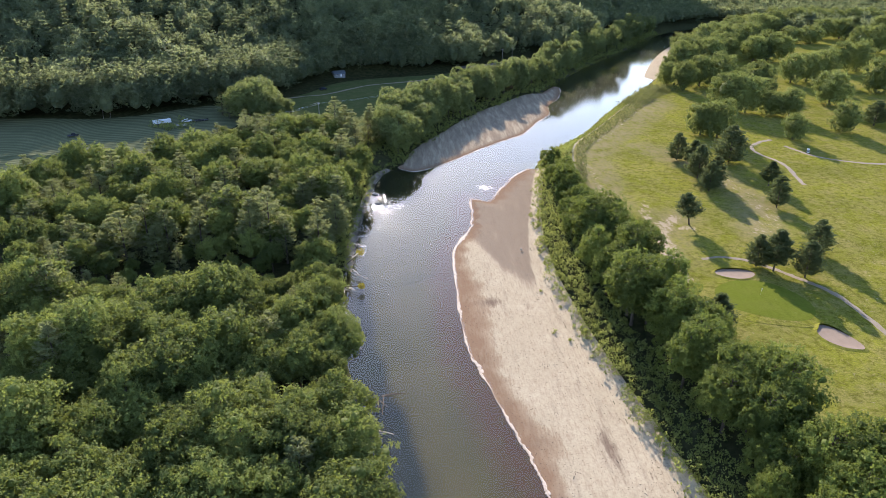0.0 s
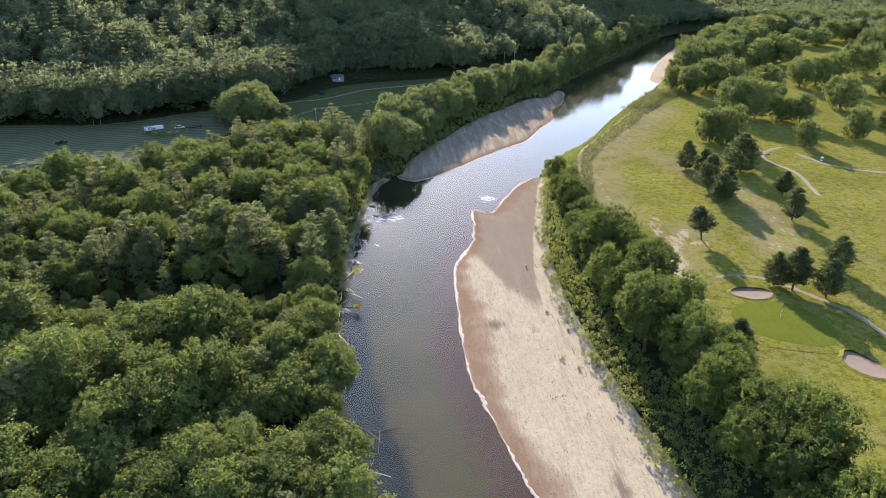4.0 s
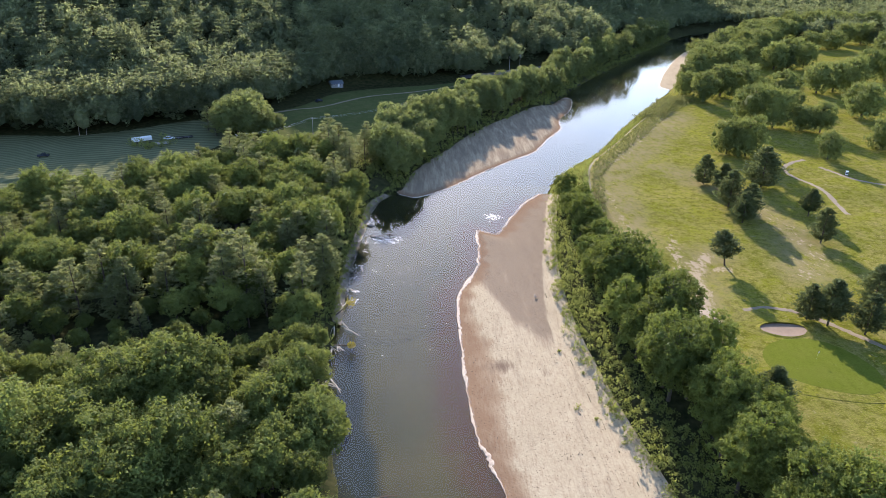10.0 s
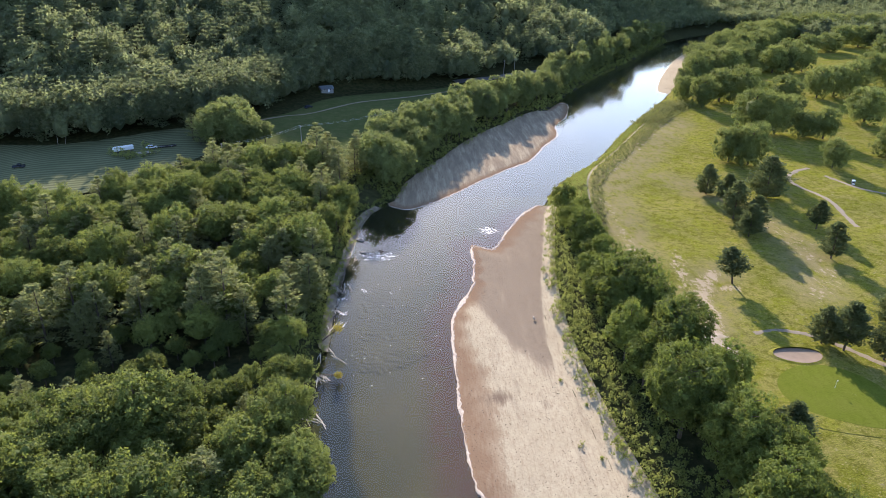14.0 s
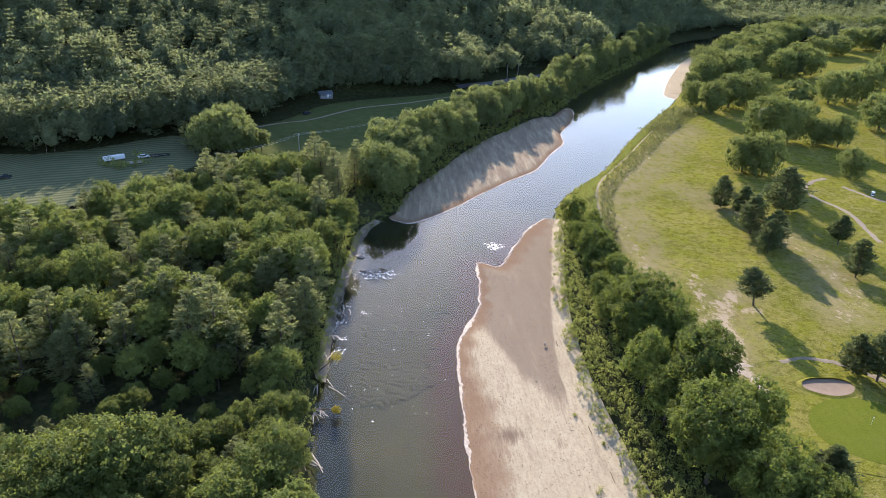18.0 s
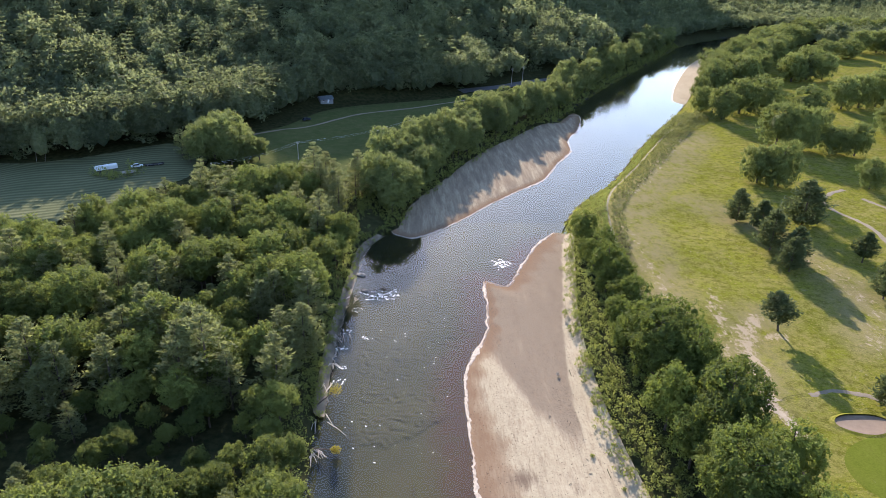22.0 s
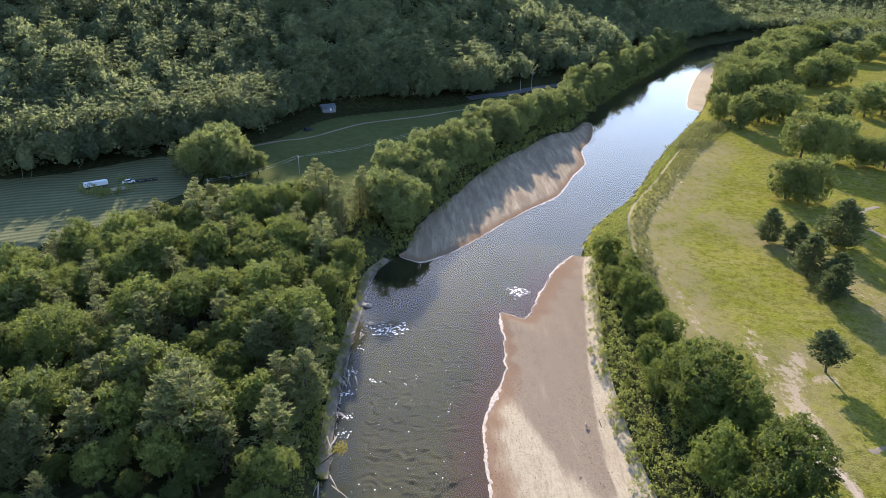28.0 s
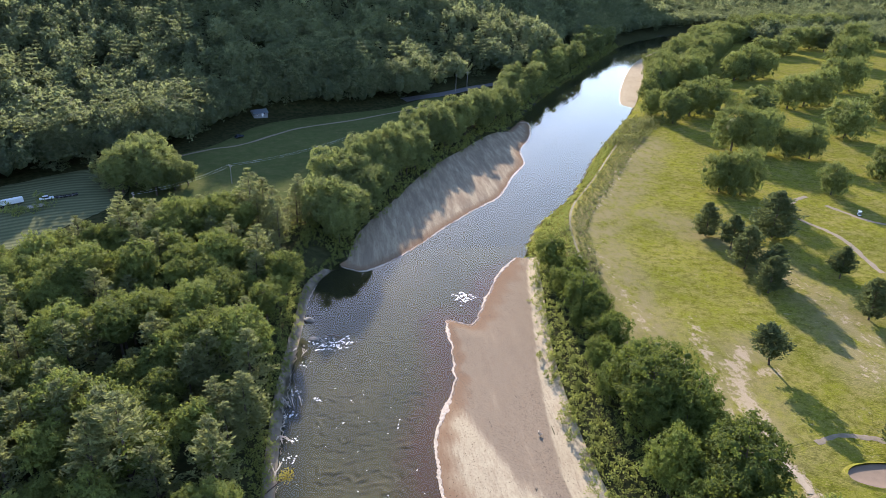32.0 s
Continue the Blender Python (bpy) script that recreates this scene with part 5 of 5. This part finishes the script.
# ---- things: golf course ----
cart = stand("golf_cart", 200, 334, 60, "white golf cart on the gravel path", "golf cart", lift=0.1)
bm_part("body", box(box(bmesh.new(), (-1.15, -0.6, 0.3), (1.15, 0.6, 0.62), 0.08), (0.65, -0.55, 0.6), (1.15, 0.55, 0.95), 0.08), M_WHITE, cart)
bm_part("seat", box(box(bmesh.new(), (-0.55, -0.52, 0.62), (0.05, 0.52, 0.82), 0.05), (-0.65, -0.52, 0.8), (-0.5, 0.52, 1.25), 0.04), M_RUBBER, cart, "black bench seat")
bm_part("roof", box(bmesh.new(), (-0.95, -0.62, 1.82), (0.85, 0.62, 1.9), 0.04), M_WHITE, cart)
for x in (-0.85, 0.75):
    for y in (-0.56, 0.56):
        part("post", mesh("post", *rod([(x, y, 0.6), (x * 0.95, y, 1.84)], [0.025, 0.025], 6), M_STEEL, True), cart)
        bm_part("wheel", wheel(bmesh.new(), x, y, 0.23, 0.2), M_RUBBER, cart)
flag = stand("golf_flag", 104.6, 186.7, 0, "golf flagstick with small pennant on the green", "flag", lift=0.13)
part("stick", mesh("stick", *rod([(0, 0, 0), (0, 0, 2.2)], [0.02, 0.015], 6), M_WHITE, True), flag)
part("pennant", mesh("pennant", [(0, 0, 2.2), (0, 0, 1.85), (0.5, 0.05, 2.02), (0, 0.02, 2.2), (0, 0.02, 1.85), (0.5, 0.07, 2.02)], [(0, 1, 2), (3, 5, 4)], M_WHITE), flag)


def rubble(x, y, seed, label):
    rs = np.random.RandomState(seed)
    ob = stand("brush_pile", x, y, 0, label, "brush pile")
    for k in range(16):
        a, r = rs.uniform(0, 6.28), rs.uniform(0, 2.0)
        c = np.array([r * math.cos(a), r * math.sin(a), 0.1 + 0.5 * rs.uniform() * (2.2 - r)])
        d = ball(rs, 1)[0] * np.array([1, 1, 0.25]) * rs.uniform(0.8, 1.8)
        part("branch", mesh("branch", *rod([c - d, c, c + d], [0.09, 0.07, 0.03], 5), M_BARK, True), ob)


rubble(81, 187, 71, "heap of dead branches at the rough's edge")

# ---- things: the river ----
def rock(name, x, y, r, seed, label, group="", z=0.0, wide=1.3):
    rs = np.random.RandomState(seed)
    bm = bmesh.new()
    bmesh.ops.create_icosphere(bm, subdivisions=2, radius=r)
    for v in bm.verts:
        k = 1 + 0.28 * noise.noise(v.co * (1.4 / r) + Vector((seed, 0, 0)))
        v.co = Vector((v.co.x * k * wide, v.co.y * k, v.co.z * k * 0.62))
    me = bpy.data.meshes.new(name)
    bm.to_mesh(me)
    bm.free()
    me.materials.append(M_ROCK)
    ob = tagged(new(name, me), label, "rock", group)
    ob.matrix_basis = pose(x, y, z, 0, 0, rs.uniform(0, 360))


rock("boulder", -12.1, 284.2, 1.3, 1, "dark boulder in shallow water at the bank")
rock("boulder", -10.6, 273.6, 1.1, 2, "rounded wet boulder in the riffle")
rs = np.random.RandomState(72)
for k, (x, y) in enumerate([(-9.0, 274.0), (-8.1, 272.2), (-7.3, 274.6), (-6.5, 273.0), (-5.6, 275.4), (-4.9, 273.6), (-7.6, 271.0), (-13.2, 270.5), (-15.2, 169.4), (-13.7, 168.5), (-13.0, 168.9), (-12.5, 168.0), (-11.8, 167.0), (-14.4, 168.8)]):
    rock("stone", x, y, rs.uniform(0.28, 0.55), 10 + k, "small wet stone breaking the water surface", "stones in the riffle")


def driftwood(x, y, seed, count, reach, label, turn=0, z=0.2, parts_mat=None):
    """Bleached stems and roots piled at the water's edge."""
    rs = np.random.RandomState(seed)
    ob = tagged(new("driftwood"), label, "driftwood", "driftwood at the bank")
    ob.matrix_basis = pose(x, y, z, 0, 0, turn)
    for k in range(count):
        a = rs.normal(0, 0.5)
        d = np.array([math.cos(a), math.sin(a), rs.uniform(-0.05, 0.25)]) * reach * rs.uniform(0.4, 1.0)
        c = np.array([rs.normal(0, reach * 0.12), rs.normal(0, reach * 0.22), rs.uniform(0.1, 0.7)])
        m = c + 0.5 * d + np.array([0, 0, 0.25]) + rs.normal(0, 0.15, 3)
        r = rs.uniform(0.09, 0.22)
        part("stem", mesh("stem", *rod([c, c + 0.25 * d, m, c + d], [r, r * 0.9, r * 0.7, r * 0.3], 6), parts_mat or M_DRIFT, True), ob)


driftwood(-19.0, 185.5, 81, 6, 7.0, "bleached fallen trunks reaching into the river", -50)
driftwood(-17.6, 211, 82, 4, 7.5, "pale fallen log along the waterline", -92)
driftwood(-17.2, 200, 83, 8, 5.0, "tangle of bleached roots at the bank", -70)
driftwood(-16.4, 246, 84, 11, 6.5, "large tangle of white driftwood", -85)
driftwood(-16.4, 233, 85, 5, 3.5, "driftwood and roots on an earth lump", -60)
driftwood(-17.2, 224, 86, 5, 6.5, "long pale driftwood log beside the bank", -92)
driftwood(-14.0, 268, 87, 4, 5.0, "pale stick lying on the cut bank", -80)
driftwood(-8.5, 133, 88, 4, 5.0, "bleached branches below the wood's edge", -30)
driftwood(-6.0, 118, 89, 4, 6.0, "fallen trunk reaching from the bank", -25)
driftwood(-6.7, 147.2, 90, 5, 8.0, "waterlogged dark branch under the surface", -55, -0.55, M_BARK)
driftwood(-5.0, 273.5, 91, 3, 2.6, "dark branch caught in the riffle", -10, 0.1, M_BARK)
driftwood(39.7, 225.3, 92, 2, 1.2, "white stick lying on the sandbar", 10, 0.9)
for k, (x, y, r) in enumerate([(40.5, 172.3, 1.0), (44, 168, 0.6), (45, 186, 0.5), (48, 160, 0.5), (41, 196, 0.4), (53, 286, 0.7), (50, 250, 0.8), (49, 246, 0.6)]):
    shrubs("sandbar_tuft", [(x, y), (x + 0.5 * r, y + 0.4 * r)], (0.4 * r, 0.6 * r), 100 + k, "small green tuft growing on the sand", blades=60, size=0.3, category="plant")

# twigs and debris left on the sand
rs = np.random.RandomState(97)
spots = scatter(BAR[(BAR[:, 1] > 60)], 4.2, 98)
spots = spots[(depth_in(spots, BAR) > 2.5) & (rs.uniform(size=len(spots)) < 0.16 + 0.22 * waves(spots, 40, 15))]
items = []
for (x, y), z in zip(spots, land(spots)):
    for k in range(rs.randint(1, 4)):
        a, r = rs.normal(1.45, 0.5), rs.uniform(0.12, 0.55)
        c = np.array([x + rs.normal(0, 0.6), y + rs.normal(0, 0.9), z + 0.05])
        d = np.array([math.cos(a), math.sin(a), 0.03]) * r
        items.append(([c - d, c + np.array([0, 0, 0.05]), c + d], [0.06, 0.05, 0.02], 4))
tagged(new("sandbar_debris", mesh("sandbar_debris", *rods(items), M_BARK)), "dark twigs and debris scattered on sand", "debris", kind="stuff")

# a dying tree leaning over the water, and a dead one lying in it
def leaning(x, y, z, turn, tilt, seed, mat, label, spread=1.5):
    rs = np.random.RandomState(seed)
    ob = tagged(new("leaning_tree"), label, "tree")
    ob.matrix_basis = pose(x, y, z, 0, tilt, turn)
    part("trunk", mesh("trunk", *rod([(0, 0, -0.5), (0, 0, 3), (0, 0.2, 6.5)], [0.16, 0.12, 0.04], 6), M_BARK, True), ob)
    e = ball(rs, 170)
    C = e * spread * rs.uniform(0.3, 1.0, 170)[:, None] * np.array([1, 1, 1.3]) + (0, 0.1, 5.2)
    v = diamonds(C, e + ball(rs, 170), ball(rs, 170), rs.uniform(0.3, 0.6, 170))
    part("crown", mesh("crown", v, quads(170), mat), ob)


leaning(-18.2, 214.5, 2.2, 0, 48, 93, M_DRY, "small yellowing tree leaning over the river")
leaning(-18.0, 200.5, 0.9, -20, 80, 94, M_DRY, "dying tree hanging down into the water", 1.0)
leaning(-10.5, 116, 1.6, -10, 45, 95, M_LEAF, "leafy green tree leaning over the river", 2.6)

# pale dead stems at the foot of the hill
rs = np.random.RandomState(96)
for k, (x, y) in enumerate([(-160, 386), (-157, 387)]):
    ob = stand("dead_stem", x, y, rs.uniform(0, 360), "pale dead birch stem at the field's edge", "dead tree", "dead stems")
    h = rs.uniform(5, 11)
    tip = np.array([rs.uniform(-3, 3), rs.uniform(-1, 1), h])
    part("trunk", mesh("trunk", *rod([(0, 0, -0.3), tip * 0.5 + (0.2, 0, 0.3), tip], [0.10, 0.07, 0.03], 6), M_POLE, True), ob)

for proto in STORE:
    for o in (*proto.children_recursive, proto):
        bpy.data.objects.remove(o)
